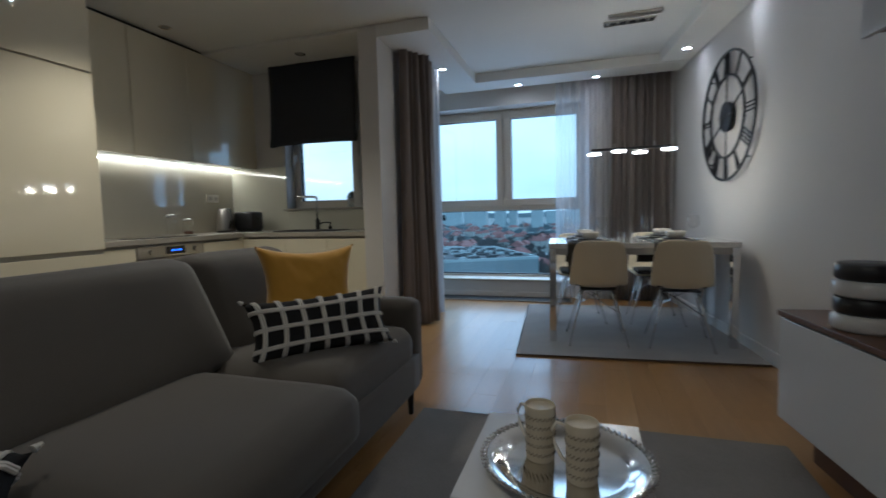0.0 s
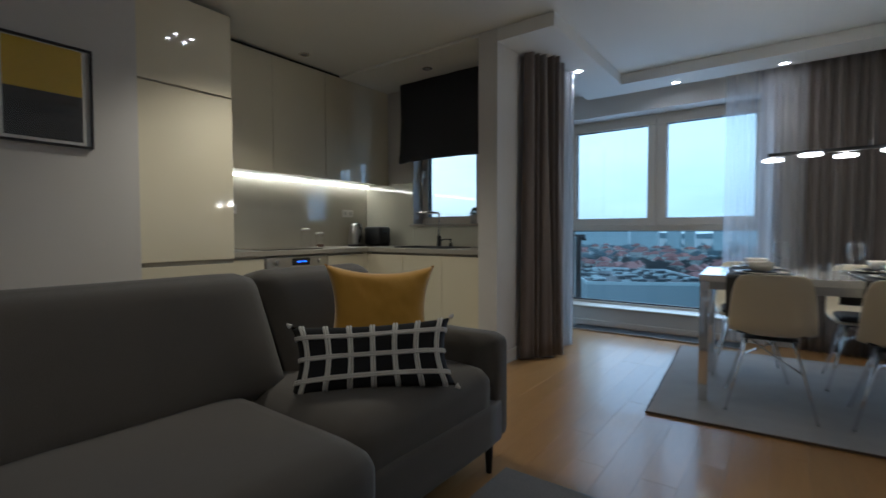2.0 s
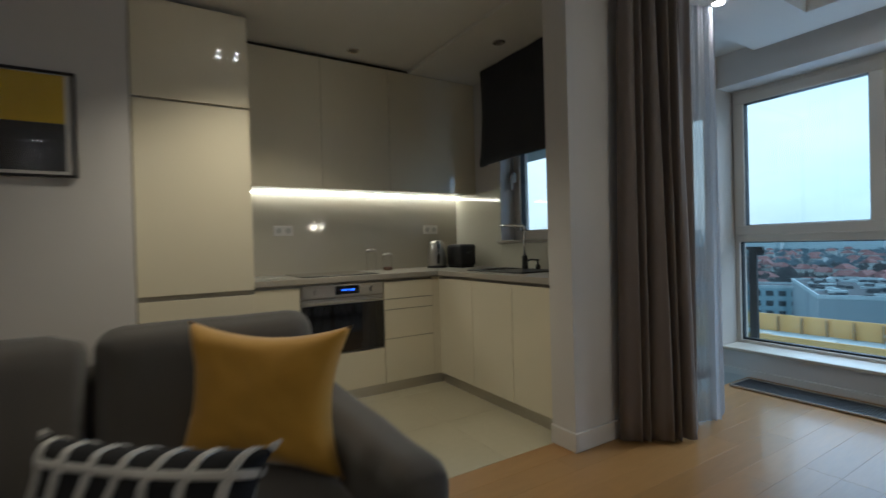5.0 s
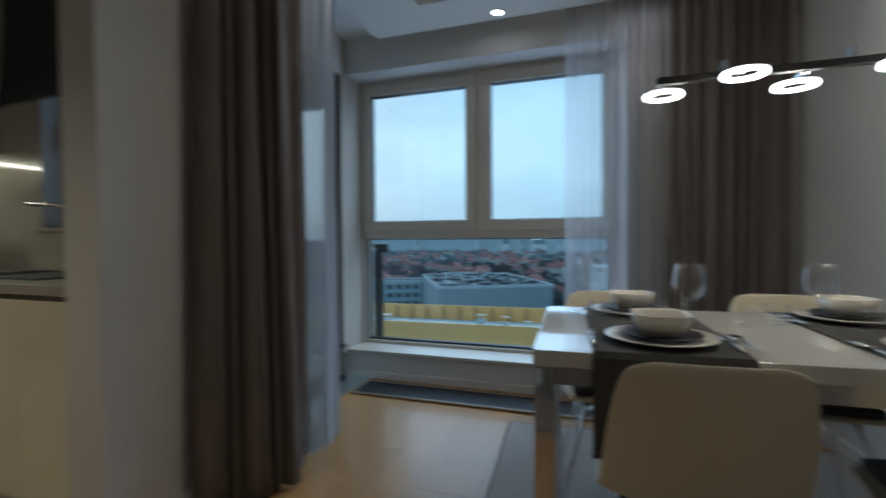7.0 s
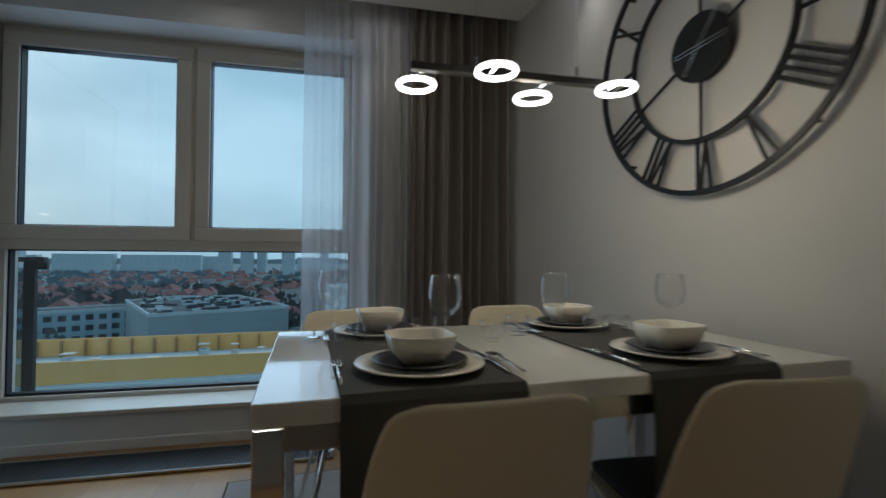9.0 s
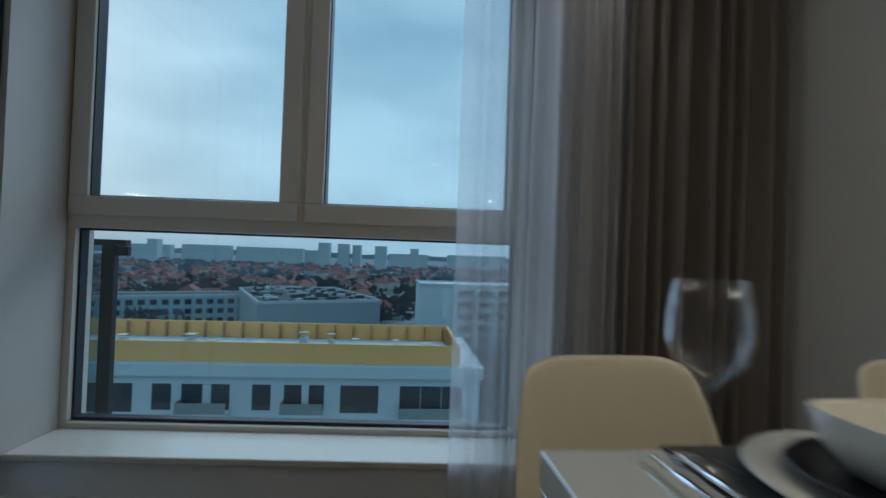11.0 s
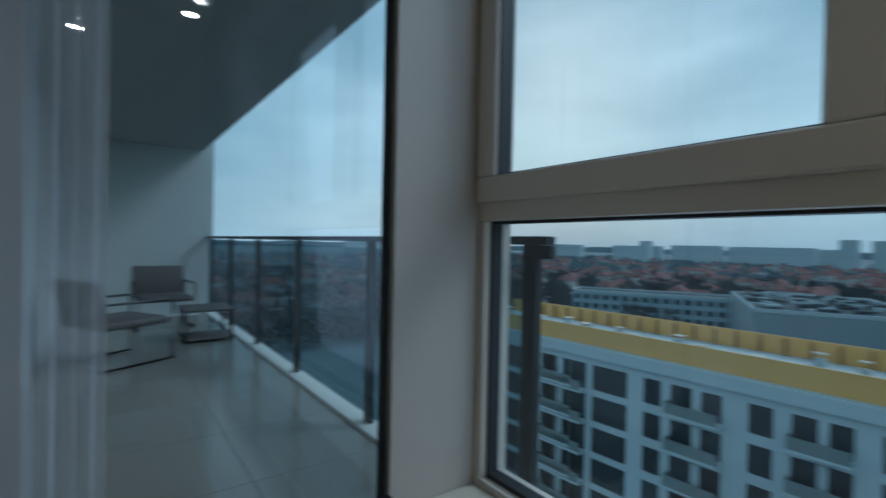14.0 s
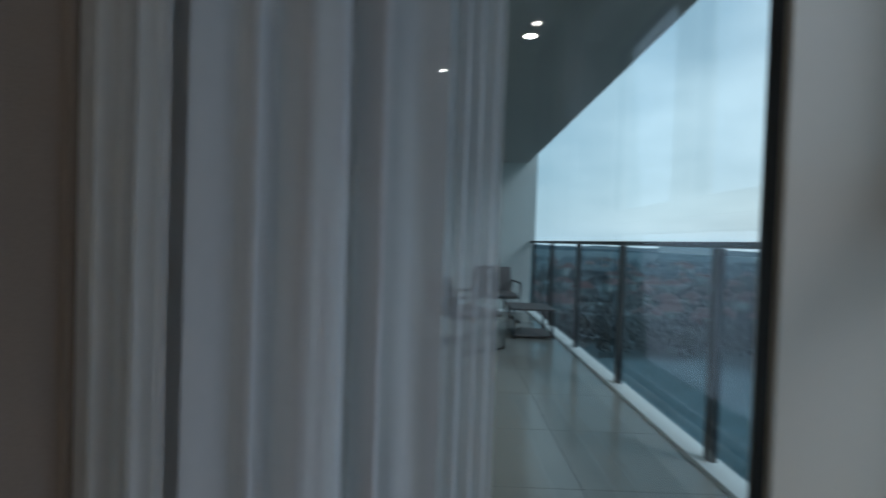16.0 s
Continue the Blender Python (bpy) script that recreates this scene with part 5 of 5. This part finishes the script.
balcony_chair(pose(-3.52, -0.88, -0.026, 0, 0, 30))
balcony_chair(pose(-5.08, -0.43, -0.026, 0, 0, -86))
bt = thing("balcony_table", pose(-4.15, -0.14, -0.026), "small dark balcony side table", "table")
part("tabletop", boxes((-0.25, 0.25, -0.23, 0.23, 0.30, 0.32), bevel=0.006), M_ARMCHAIR, bt)
part("shelf", boxes((-0.22, 0.22, -0.20, 0.20, 0.02, 0.035), bevel=0.004), M_ARMCHAIR, bt)
for sx in (-0.23, 0.23):
    for sy in (-0.2, 0.2):
        part("leg", boxes((sx - 0.012, sx + 0.012, sy - 0.012, sy + 0.012, 0, 0.30)), M_ANTHRACITE, bt)

# ---- the town outside ----
GZ = -27.0
M_GROUND = material("town_ground", (0.17, 0.20, 0.205), 0.95, grain=0.5, scale=0.25, stain=0.4, stain_scale=0.02)
M_ASPHALT = material("asphalt", (0.055, 0.057, 0.06), 0.7, grain=0.2, scale=3, stain=0.2, stain_scale=0.2)
M_FACADE = material("pale_facade", (0.50, 0.56, 0.58), 0.85, grain=0.06, scale=6, stain=0.06, stain_scale=0.3)
M_ORANGE = material("orange_screen", (0.72, 0.40, 0.13), 0.6, grain=0.06, scale=4, stain=0.10, stain_scale=0.3)
M_ROOF = material("pale_flat_roof", (0.48, 0.52, 0.53), 0.6, grain=0.15, scale=2, stain=0.2, stain_scale=0.2)
M_PANEGREY = material("dark_window", (0.05, 0.055, 0.06), 0.12, grain=0.05, per_object=0.03)
M_BALC = material("balcony_panel", (0.20, 0.235, 0.235), 0.5, grain=0.1)
M_GREYBLOCK = material("grey_block", (0.27, 0.31, 0.33), 0.85, grain=0.08, scale=3, stain=0.1, stain_scale=0.1)
M_DARKROOF = material("dark_roof", (0.06, 0.068, 0.075), 0.95, grain=0.3, scale=1.5)
M_BLUEBLOCK = material("pale_blue_block", (0.28, 0.38, 0.42), 0.85, grain=0.08, scale=2, stain=0.1, stain_scale=0.05)
M_REDROOF = material("red_tile_roof", (0.19, 0.085, 0.078), 0.9, grain=0.3, scale=1.0, stain=0.3, stain_scale=0.02)
M_HOUSE = material("house_wall", (0.42, 0.42, 0.40), 0.9, grain=0.15, scale=0.6, stain=0.3, stain_scale=0.02)
M_BARE = material("bare_trees", (0.105, 0.105, 0.108), 1.0, grain=0.5, scale=0.8, stain=0.3, stain_scale=0.02)
# skyline walls: pale blue stands in for the haze before them
M_FAR = material("haze_tinted_block", (0.42, 0.48, 0.50), 0.9, grain=0.05, scale=0.3, stain=0.1, stain_scale=0.01)
# woods beyond the town: air haze is mixed into the base colour
M_FARHILL = material("haze_tinted_woods", (0.20, 0.25, 0.28), 1.0, grain=0.2, scale=0.05, stain=0.2, stain_scale=0.004)
# skyline windows, lightened the same way for haze
M_FARPANE = material("haze_tinted_window", (0.33, 0.39, 0.42), 0.6)
M_CAR = material("car_paint", (0.22, 0.23, 0.25), 0.3, grain=0.05, per_object=0.5)

bm = bmesh.new()
bmesh.ops.create_grid(bm, x_segments=2, y_segments=2, size=4500, matrix=Matrix.Translation((0, 0, GZ)))
setting("ground", bm, M_GROUND, "dark winter ground of the town far below", "ground")


# long block opposite, with an orange roof screen
FY, FX0, FX1, FTOP, STO = 45.0, -48.0, 11.3, -9.75, 3.3
ap = thing("apartment_building", Matrix.Translation((6.9, 43.0, -0.1)) @ pose(0, 0, 0, 0, 0, 3) @ Matrix.Translation((-11.3, -45.0, 0)), "white five-storey apartment block with orange roof screen", "building")
part("wall", boxes((FX0, FX1, FY, FY + 17, GZ - 0.5, FTOP)), M_FACADE, ap)
part("roof", boxes((FX0 + 0.3, FX1 - 0.3, FY + 0.3, FY + 16.7, FTOP + 0.01, FTOP + 0.12)), M_ROOF, ap)
part("cornice", boxes((FX0 - 0.3, FX1 + 0.3, FY - 0.35, FY - 0.001, FTOP - 1.0, FTOP + 0.1), (FX1 + 0.001, FX1 + 0.3, FY - 0.001, FY + 17, FTOP - 1.0, FTOP + 0.1)), M_FACADE, ap)
scr = part("screen_front", boxes((FX0, 9.2, FY + 0.7, FY + 0.9, FTOP + 0.13, FTOP + 2.0)), M_ORANGE, ap, "orange roof screen")
part("screen_back", boxes((FX0, 9.2, FY + 13.6, FY + 13.8, FTOP + 0.13, FTOP + 2.0)), M_ORANGE, ap, "orange roof screen")
part("screen_side", boxes((9.2, 9.4, FY + 0.7, FY + 13.8, FTOP + 0.13, FTOP + 2.0)), M_ORANGE, ap, "orange roof screen")
M_RIB = material("screen_rib", (0.34, 0.20, 0.08), 0.7)
for k in range(25):
    x = 8.6 - 2.2 * k
    part("rib", boxes((x, x + 0.14, FY + 13.1, FY + 13.6, FTOP + 0.13, FTOP + 1.85)), M_RIB, ap)
for k in range(5):
    part("rib", boxes((8.8, 9.2, FY + 2.2 + 2.3 * k, FY + 2.34 + 2.3 * k, FTOP + 0.13, FTOP + 1.85)), M_RIB, ap)
rnd = random.Random(7)
for k in range(15):
    x, y = 6.5 - 3.6 * k + rnd.uniform(-0.8, 0.8), FY + rnd.uniform(4, 11)
    s = rnd.uniform(0.3, 0.55)
    v = part("roof_vent", boxes((x - s, x + s, y - s, y + s, FTOP + 0.12, FTOP + 0.12 + rnd.uniform(0.5, 1.2))), M_FAR if k % 3 else M_POT, ap)
    part("cap", boxes((x - s * 1.25, x + s * 1.25, y - s * 1.25, y + s * 1.25, FTOP + 1.33, FTOP + 1.42)), M_STEEL, v)
# facade bays: (start, width, kind), repeated towards the far end
BAYS = ((3.6, 6.0, "wide"), (-2.0, 3.6, "big"), (-7.2, 3.7, "balcony"), (-10.1, 1.7, "small"), (-16.4, 4.3, "balcony"), (-19.0, 1.7, "small"), (-24.6, 3.9, "big"), (-30.9, 4.2, "balcony"))
for rep in range(3):
    for x0, w, kind in BAYS:
        x = x0 - 35.0 * rep
        if x < FX0 + 1:
            continue
        for s in range(5):
            z1 = FTOP - 1.75 - STO * s
            z0 = z1 - (2.75 if kind == "wide" else 2.6 if kind == "big" else 2.4)
            wdw = part("window", boxes((x, x + w, FY - 0.012, FY + 0.3, z0, z1)), M_PANEGREY, ap)
            if rep > 1:
                continue
            nm = 2 if kind == "balcony" else 3 if kind == "wide" else 1
            if nm > 1:
                part("mullion", boxes(*[(x + w * k / nm - 0.05, x + w * k / nm + 0.05, FY - 0.06, FY - 0.013, z0, z1) for k in range(1, nm)]), M_GREYBLOCK, wdw)
            if kind in ("balcony", "wide"):
                part("balcony_slab", boxes((x - 0.1, x + w + 0.1, FY - 1.25, FY - 0.013, z0 - 0.24, z0 - 0.02)), M_FACADE, wdw)
                part("balcony_front", boxes((x - 0.06, x + w + 0.06, FY - 1.22, FY - 1.16, z0 - 0.02, z0 + 0.98), (x - 0.06, x - 0.01, FY - 1.16, FY - 0.02, z0 - 0.02, z0 + 0.98)), M_BALC, wdw)
            if kind == "balcony":
                part("pier", boxes((x + w * 0.45, x + w * 0.62, FY - 0.2, FY - 0.013, z0, z1)), M_FACADE, wdw)


def block(name, label, cx, cy, w, d, top, turn, mat, rows=0, cols=0, roof=M_DARKROOF, clutter=0, seed=0, blank=0.0, slabs=False, pane=None):
    """A far building: walls, flat roof and rows of windows on the side that faces the flat."""
    b = thing(name, pose(cx, cy, GZ, 0, 0, turn), label, "building")
    h = top - GZ
    part("wall", boxes((-w / 2, w / 2, -d / 2, d / 2, -0.5, h)), mat, b)
    part("roof", boxes((-w / 2 + 0.4, w / 2 - 0.4, -d / 2 + 0.4, d / 2 - 0.4, h + 0.01, h + 0.1)), roof, b)
    part("parapet", boxes((-w / 2 - 0.1, w / 2 + 0.1, -d / 2 - 0.1, -d / 2 + 0.3, h - 0.3, h + 0.5), (-w / 2 - 0.1, w / 2 + 0.1, d / 2 - 0.3, d / 2 + 0.1, h - 0.3, h + 0.5),
         (-w / 2 - 0.1, -w / 2 + 0.3, -d / 2 + 0.3, d / 2 - 0.3, h - 0.3, h + 0.5), (w / 2 - 0.3, w / 2 + 0.1, -d / 2 + 0.3, d / 2 - 0.3, h - 0.3, h + 0.5)), M_FAR, b)
    r = random.Random(seed)
    for j in range(rows):
        z = h - 1.0 - 3.0 * j
        for i in range(cols):
            x = -w / 2 + blank + (w - blank) * (i + 0.5) / cols
            if slabs:
                part("balcony_slab", boxes((x - w / cols * 0.38, x + w / cols * 0.38, -d / 2 - 1.2, -d / 2 - 0.05, z - 2.2, z - 1.95)), M_FACADE, b)
                part("balcony_front", boxes((x - w / cols * 0.38, x + w / cols * 0.38, -d / 2 - 1.2, -d / 2 - 1.1, z - 1.95, z - 1.0)), M_BALC, b)
            part("window", boxes((x - w / cols * 0.3, x + w / cols * 0.3, -d / 2 - 0.04, -d / 2 + 0.2, z - 1.6, z)), pane or M_PANEGREY, b)
    for k in range(clutter):
        x, y = r.uniform(-w / 2 + 2, w / 2 - 2), r.uniform(-d / 2 + 2, d / 2 - 2)
        s = r.uniform(0.4, 1.6)
        part("roof_unit", boxes((x - s, x + s, y - 0.5, y + 0.5, h + 0.1, h + r.uniform(0.4, 1.0))), M_FAR if k % 3 == 0 else M_DARKROOF, b)
    return b


block("office_block", "low grey block with a cluttered dark flat roof", -36, 141, 32, 46, -12.2, 27, M_GREYBLOCK, clutter=110, seed=2)
block("long_hall", "long pale blue low building", -78, 152, 62, 13, -14.5, 28, M_BLUEBLOCK, 3, 20, seed=3)
block("side_block", "grey apartment block with recessed balconies", 29, 124, 60, 16, -6.5, 5, M_FACADE, 6, 10, roof=M_ROOF, seed=4, blank=9.0, slabs=True)
block("hall_with_tower", "small ochre building among the houses", -52, 172, 12, 10, -13.0, 10, material("ochre_wall", (0.36, 0.29, 0.17), 0.9), 2, 4, seed=5)
block("side_block", "grey apartment block beyond the courtyard", 62, 62, 40, 15, -9.5, -8, M_FACADE, 5, 10, roof=M_ROOF, seed=6)
rnd = random.Random(21)
for cx, cy, w, top in ((-690, 1480, 150, 4), (-500, 1500, 210, 3), (-420, 1560, 120, 1), (-900, 1500, 180, 2), (-1200, 1450, 220, 2), (-60, 1540, 130, 0), (160, 1500, 190, 1), (420, 1500, 160, 3), (-1500, 1200, 230, 2), (-1750, 900, 200, 4), (700, 1350, 150, 1)):
    block("far_slab", "distant apartment slab on the skyline, paled for haze", cx * 0.55, cy * 0.55, w * 0.55, 12, 2.4 + (top - 1) * 1.0, 0 if cx > -1300 else 50, M_FAR, 4, 14, roof=M_FAR, pane=M_FARPANE)
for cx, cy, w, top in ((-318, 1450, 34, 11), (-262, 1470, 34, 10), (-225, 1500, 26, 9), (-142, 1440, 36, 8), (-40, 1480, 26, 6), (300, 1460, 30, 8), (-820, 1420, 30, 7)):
    block("far_tower", "distant tower block on the skyline, paled for haze", cx * 0.5, cy * 0.5, w * 0.5, 14, 5.5 + (top - 1) * 0.9, 0, M_FAR, 8, 4, roof=M_FAR, pane=M_FARPANE)

# houses with red roofs
rnd = random.Random(31)
walls, roofs = bmesh.new(), bmesh.new()
for k in range(700):
    y = 200 + 560 * rnd.random() ** 1.2
    x = rnd.uniform(-1.15, 0.75) * y
    if k >= 500:
        x = -130 - 600 * rnd.random() ** 1.3
        y = -x * rnd.uniform(-0.2, 0.9)
    w, d, h, t = rnd.uniform(3, 6), rnd.uniform(2.6, 4.5), rnd.uniform(4, 8.5), rnd.uniform(0, 3.14)
    c, s = math.cos(t), math.sin(t)
    f = lambda a, b, z: (x + a * c - b * s, y + a * s + b * c, GZ + z)
    lo = [walls.verts.new(f(a, b, 0)) for a, b in ((-w, -d), (w, -d), (w, d), (-w, d))]
    hi = [walls.verts.new(f(a, b, h)) for a, b in ((-w, -d), (w, -d), (w, d), (-w, d))]
    for i in range(4):
        walls.faces.new((lo[i], lo[(i + 1) % 4], hi[(i + 1) % 4], hi[i]))
    e = [roofs.verts.new(f(a, b, h)) for a, b in ((-w - .6, -d - .6), (w + .6, -d - .6), (w + .6, d + .6), (-w - .6, d + .6))]
    r0, r1 = roofs.verts.new(f(-w * 0.6, 0, h + 3.0)), roofs.verts.new(f(w * 0.6, 0, h + 3.0))
    for q in ((e[0], e[1], r1, r0), (e[2], e[3], r0, r1), (e[1], e[2], r1), (e[3], e[0], r0)):
        roofs.faces.new(q)
hs = thing("far_houses", pose(0, 0, 0), "many small red-roofed houses of the town", "houses", kind="stuff")
tagged(part("walls", walls, M_HOUSE, hs), kind="stuff")
tagged(part("roofs", roofs, M_REDROOF, hs), kind="stuff")

# bare trees: crowns of many thin upright twigs
rnd = random.Random(41)
tv, tf, hv, hf = [], [], [], []
spots = []
for k in range(4200):
    y = 76 + 900 * rnd.random() ** 1.4
    spots.append((rnd.uniform(-1.5, 0.8) * y, y))
for k in range(1500):
    x = -115 - 750 * rnd.random() ** 1.4
    spots.append((x, -x * rnd.uniform(-0.25, 1.0)))
for x, y in spots:
    if -95 < x < 14 and 30 < y < 66 or -72 < x < 2 and 100 < y < 180 or -6 < x < 66 and 100 < y < 140 or 40 < x < 84 and 50 < y < 74:
        continue
    h, w = rnd.uniform(5, 12), rnd.uniform(2.5, 5)
    # distant trees take the bluer material that has haze in its colour
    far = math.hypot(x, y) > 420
    for j in range(26 if y < 400 else 12):
        a, r = rnd.uniform(0, 6.28), w * rnd.random() ** 0.6
        zz = GZ + h * rnd.uniform(0.15, 0.75)
        px, py = x + r * math.cos(a), y + r * math.sin(a)
        s, up = rnd.uniform(0.5, 1.3) * (1 if y < 400 else 1.8), rnd.uniform(0.8, 2.6)
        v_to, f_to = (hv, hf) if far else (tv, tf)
        i = len(v_to)
        v_to += [(px - s, py, zz), (px + s, py + 0.4 * s, zz), (px + 0.3 * s, py - 0.5 * s, zz + up), (px, py + s, zz + 0.3)]
        f_to += [(i, i + 1, i + 2), (i + 1, i + 3, i + 2), (i + 3, i, i + 2)]
me = bpy.data.meshes.new("far_trees")
me.from_pydata(tv, [], tf)
me.materials.append(M_BARE)
tagged(new("far_trees", me), "bare grey-brown winter trees among the houses", "trees", kind="stuff")
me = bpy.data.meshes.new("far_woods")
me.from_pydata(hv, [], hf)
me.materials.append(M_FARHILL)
tagged(new("far_woods", me), "winter woods towards the horizon, coloured blue-grey for haze", "trees", kind="stuff")
# wooded horizon, its haze carried by the colour
bm = bmesh.new()
prev = None
for k in range(181):
    a = radians(-100 + 200 * k / 180)
    h = 9 + 7 * noise.noise(Vector((k * 0.21, 0, 3))) + 4 * noise.noise(Vector((k * 0.9, 2, 0)))
    lo = bm.verts.new((2300 * math.sin(a), 2300 * math.cos(a), GZ))
    hi = bm.verts.new((2300 * math.sin(a), 2300 * math.cos(a), GZ + 14 + h))
    if prev:
        bm.faces.new((prev[0], lo, hi, prev[1]))
    prev = (lo, hi)
setting("backdrop", bm, M_FARHILL, "wooded horizon with haze in its colour", "backdrop")
# car park and road below
setting("road", boxes((-160, 90, 24, 33, GZ - 0.2, GZ + 0.05), (-60, -16, -12, 22, GZ - 0.2, GZ + 0.06)), M_ASPHALT, "wet asphalt road and car park below", "road")
rnd = random.Random(51)
car_me = None
for i in range(2):
    for j in range(13):
        if rnd.random() < 0.25:
            continue
        c = thing("parked_car", pose(-54 + 2.9 * j, 4 + 9 * i, GZ + 0.06), "small parked car seen from high above", "car", "parked cars")
        part("body", boxes((-0.9, 0.9, -2.1, 2.1, 0.3, 0.95), bevel=0.2), M_CAR, c)
        part("cabin", boxes((-0.78, 0.78, -1.2, 1.3, 0.95, 1.5), bevel=0.25), M_PANEGREY, c)

# ---- floors, piece by piece ----
setting("floor", boxes((0.10, 3.9, YB, -0.26, -0.2, -0.0105), (-1.05, 0.10, YB, -4.5, -0.2, -0.0105)), M_SUBFLOOR, "oak plank floor", "floor")
fl = bpy.data.objects["floor"]
rnd = random.Random(61)
PW = 0.145


def shared_plank(length):
    bm = boxes((0.0003, PW - 0.0003, 0.0003, length - 0.0003, -0.0095, 0.0), bevel=0.0006)
    me = bpy.data.meshes.new("plank")
    bm.to_mesh(me)
    bm.free()
    me.materials.append(M_OAK)
    return me


PLANKS = {ln: shared_plank(ln) for ln in (0.9, 1.2, 1.5)}
for i in range(-7, 24):
    x = 0.10 + PW * i
    y, stop = YB, -0.256 if i >= 0 else -4.5
    while y < stop - 1.6:
        ln = rnd.choice((0.9, 1.2, 1.5))
        if x < 2.98 - (y + 1.725) * math.tan(radians(SKEW)):      # up to the skewed clock wall
            ob = new("plank", PLANKS[ln])
            ob.location, ob.parent = (x, y, 0.0), fl
        y += ln
    if x < 2.98 - (y + 1.725) * math.tan(radians(SKEW)):
        ob = new("plank", shared_plank(stop - y))
        ob.location, ob.parent = (x, y, 0.0), fl
setting("floor_kitchen", boxes((XK, 0.10, -4.5, YK, -0.2, -0.0105)), M_GROUT, "large beige kitchen floor tiles", "floor")
kf = bpy.data.objects["floor_kitchen"]


def tile_mesh(w, d, mat):
    bm = boxes((0.001, w - 0.001, 0.001, d - 0.001, -0.0095, 0.0), bevel=0.001)
    me = bpy.data.meshes.new("tile")
    bm.to_mesh(me)
    bm.free()
    me.materials.append(mat)
    return me


KT = tile_mesh(0.6, 0.6, M_TILE)
for i in range(3):
    for j in range(5):
        ob = new("tile", KT)
        ob.location, ob.parent = (0.10 - 0.6 * (i + 1), -4.5 + 0.6 * j, 0.0), kf
bs = bpy.data.objects["balcony_slab"]
BT = tile_mesh(0.6, 0.6, M_BALTILE)
for i in range(9):
    for j in range(2):
        ob = new("tile", BT)
        ob.location, ob.parent = (-0.363 - 0.6 * (i + 1), 0.128 - 0.6 * (j + 1), -0.026), bs
BT2 = tile_mesh(0.6, 0.30, M_BALTILE)
for i in range(9):
    ob = new("tile", BT2)
    ob.location, ob.parent = (-0.363 - 0.6 * (i + 1), 0.128 - 1.2 - 0.301, -0.026), bs
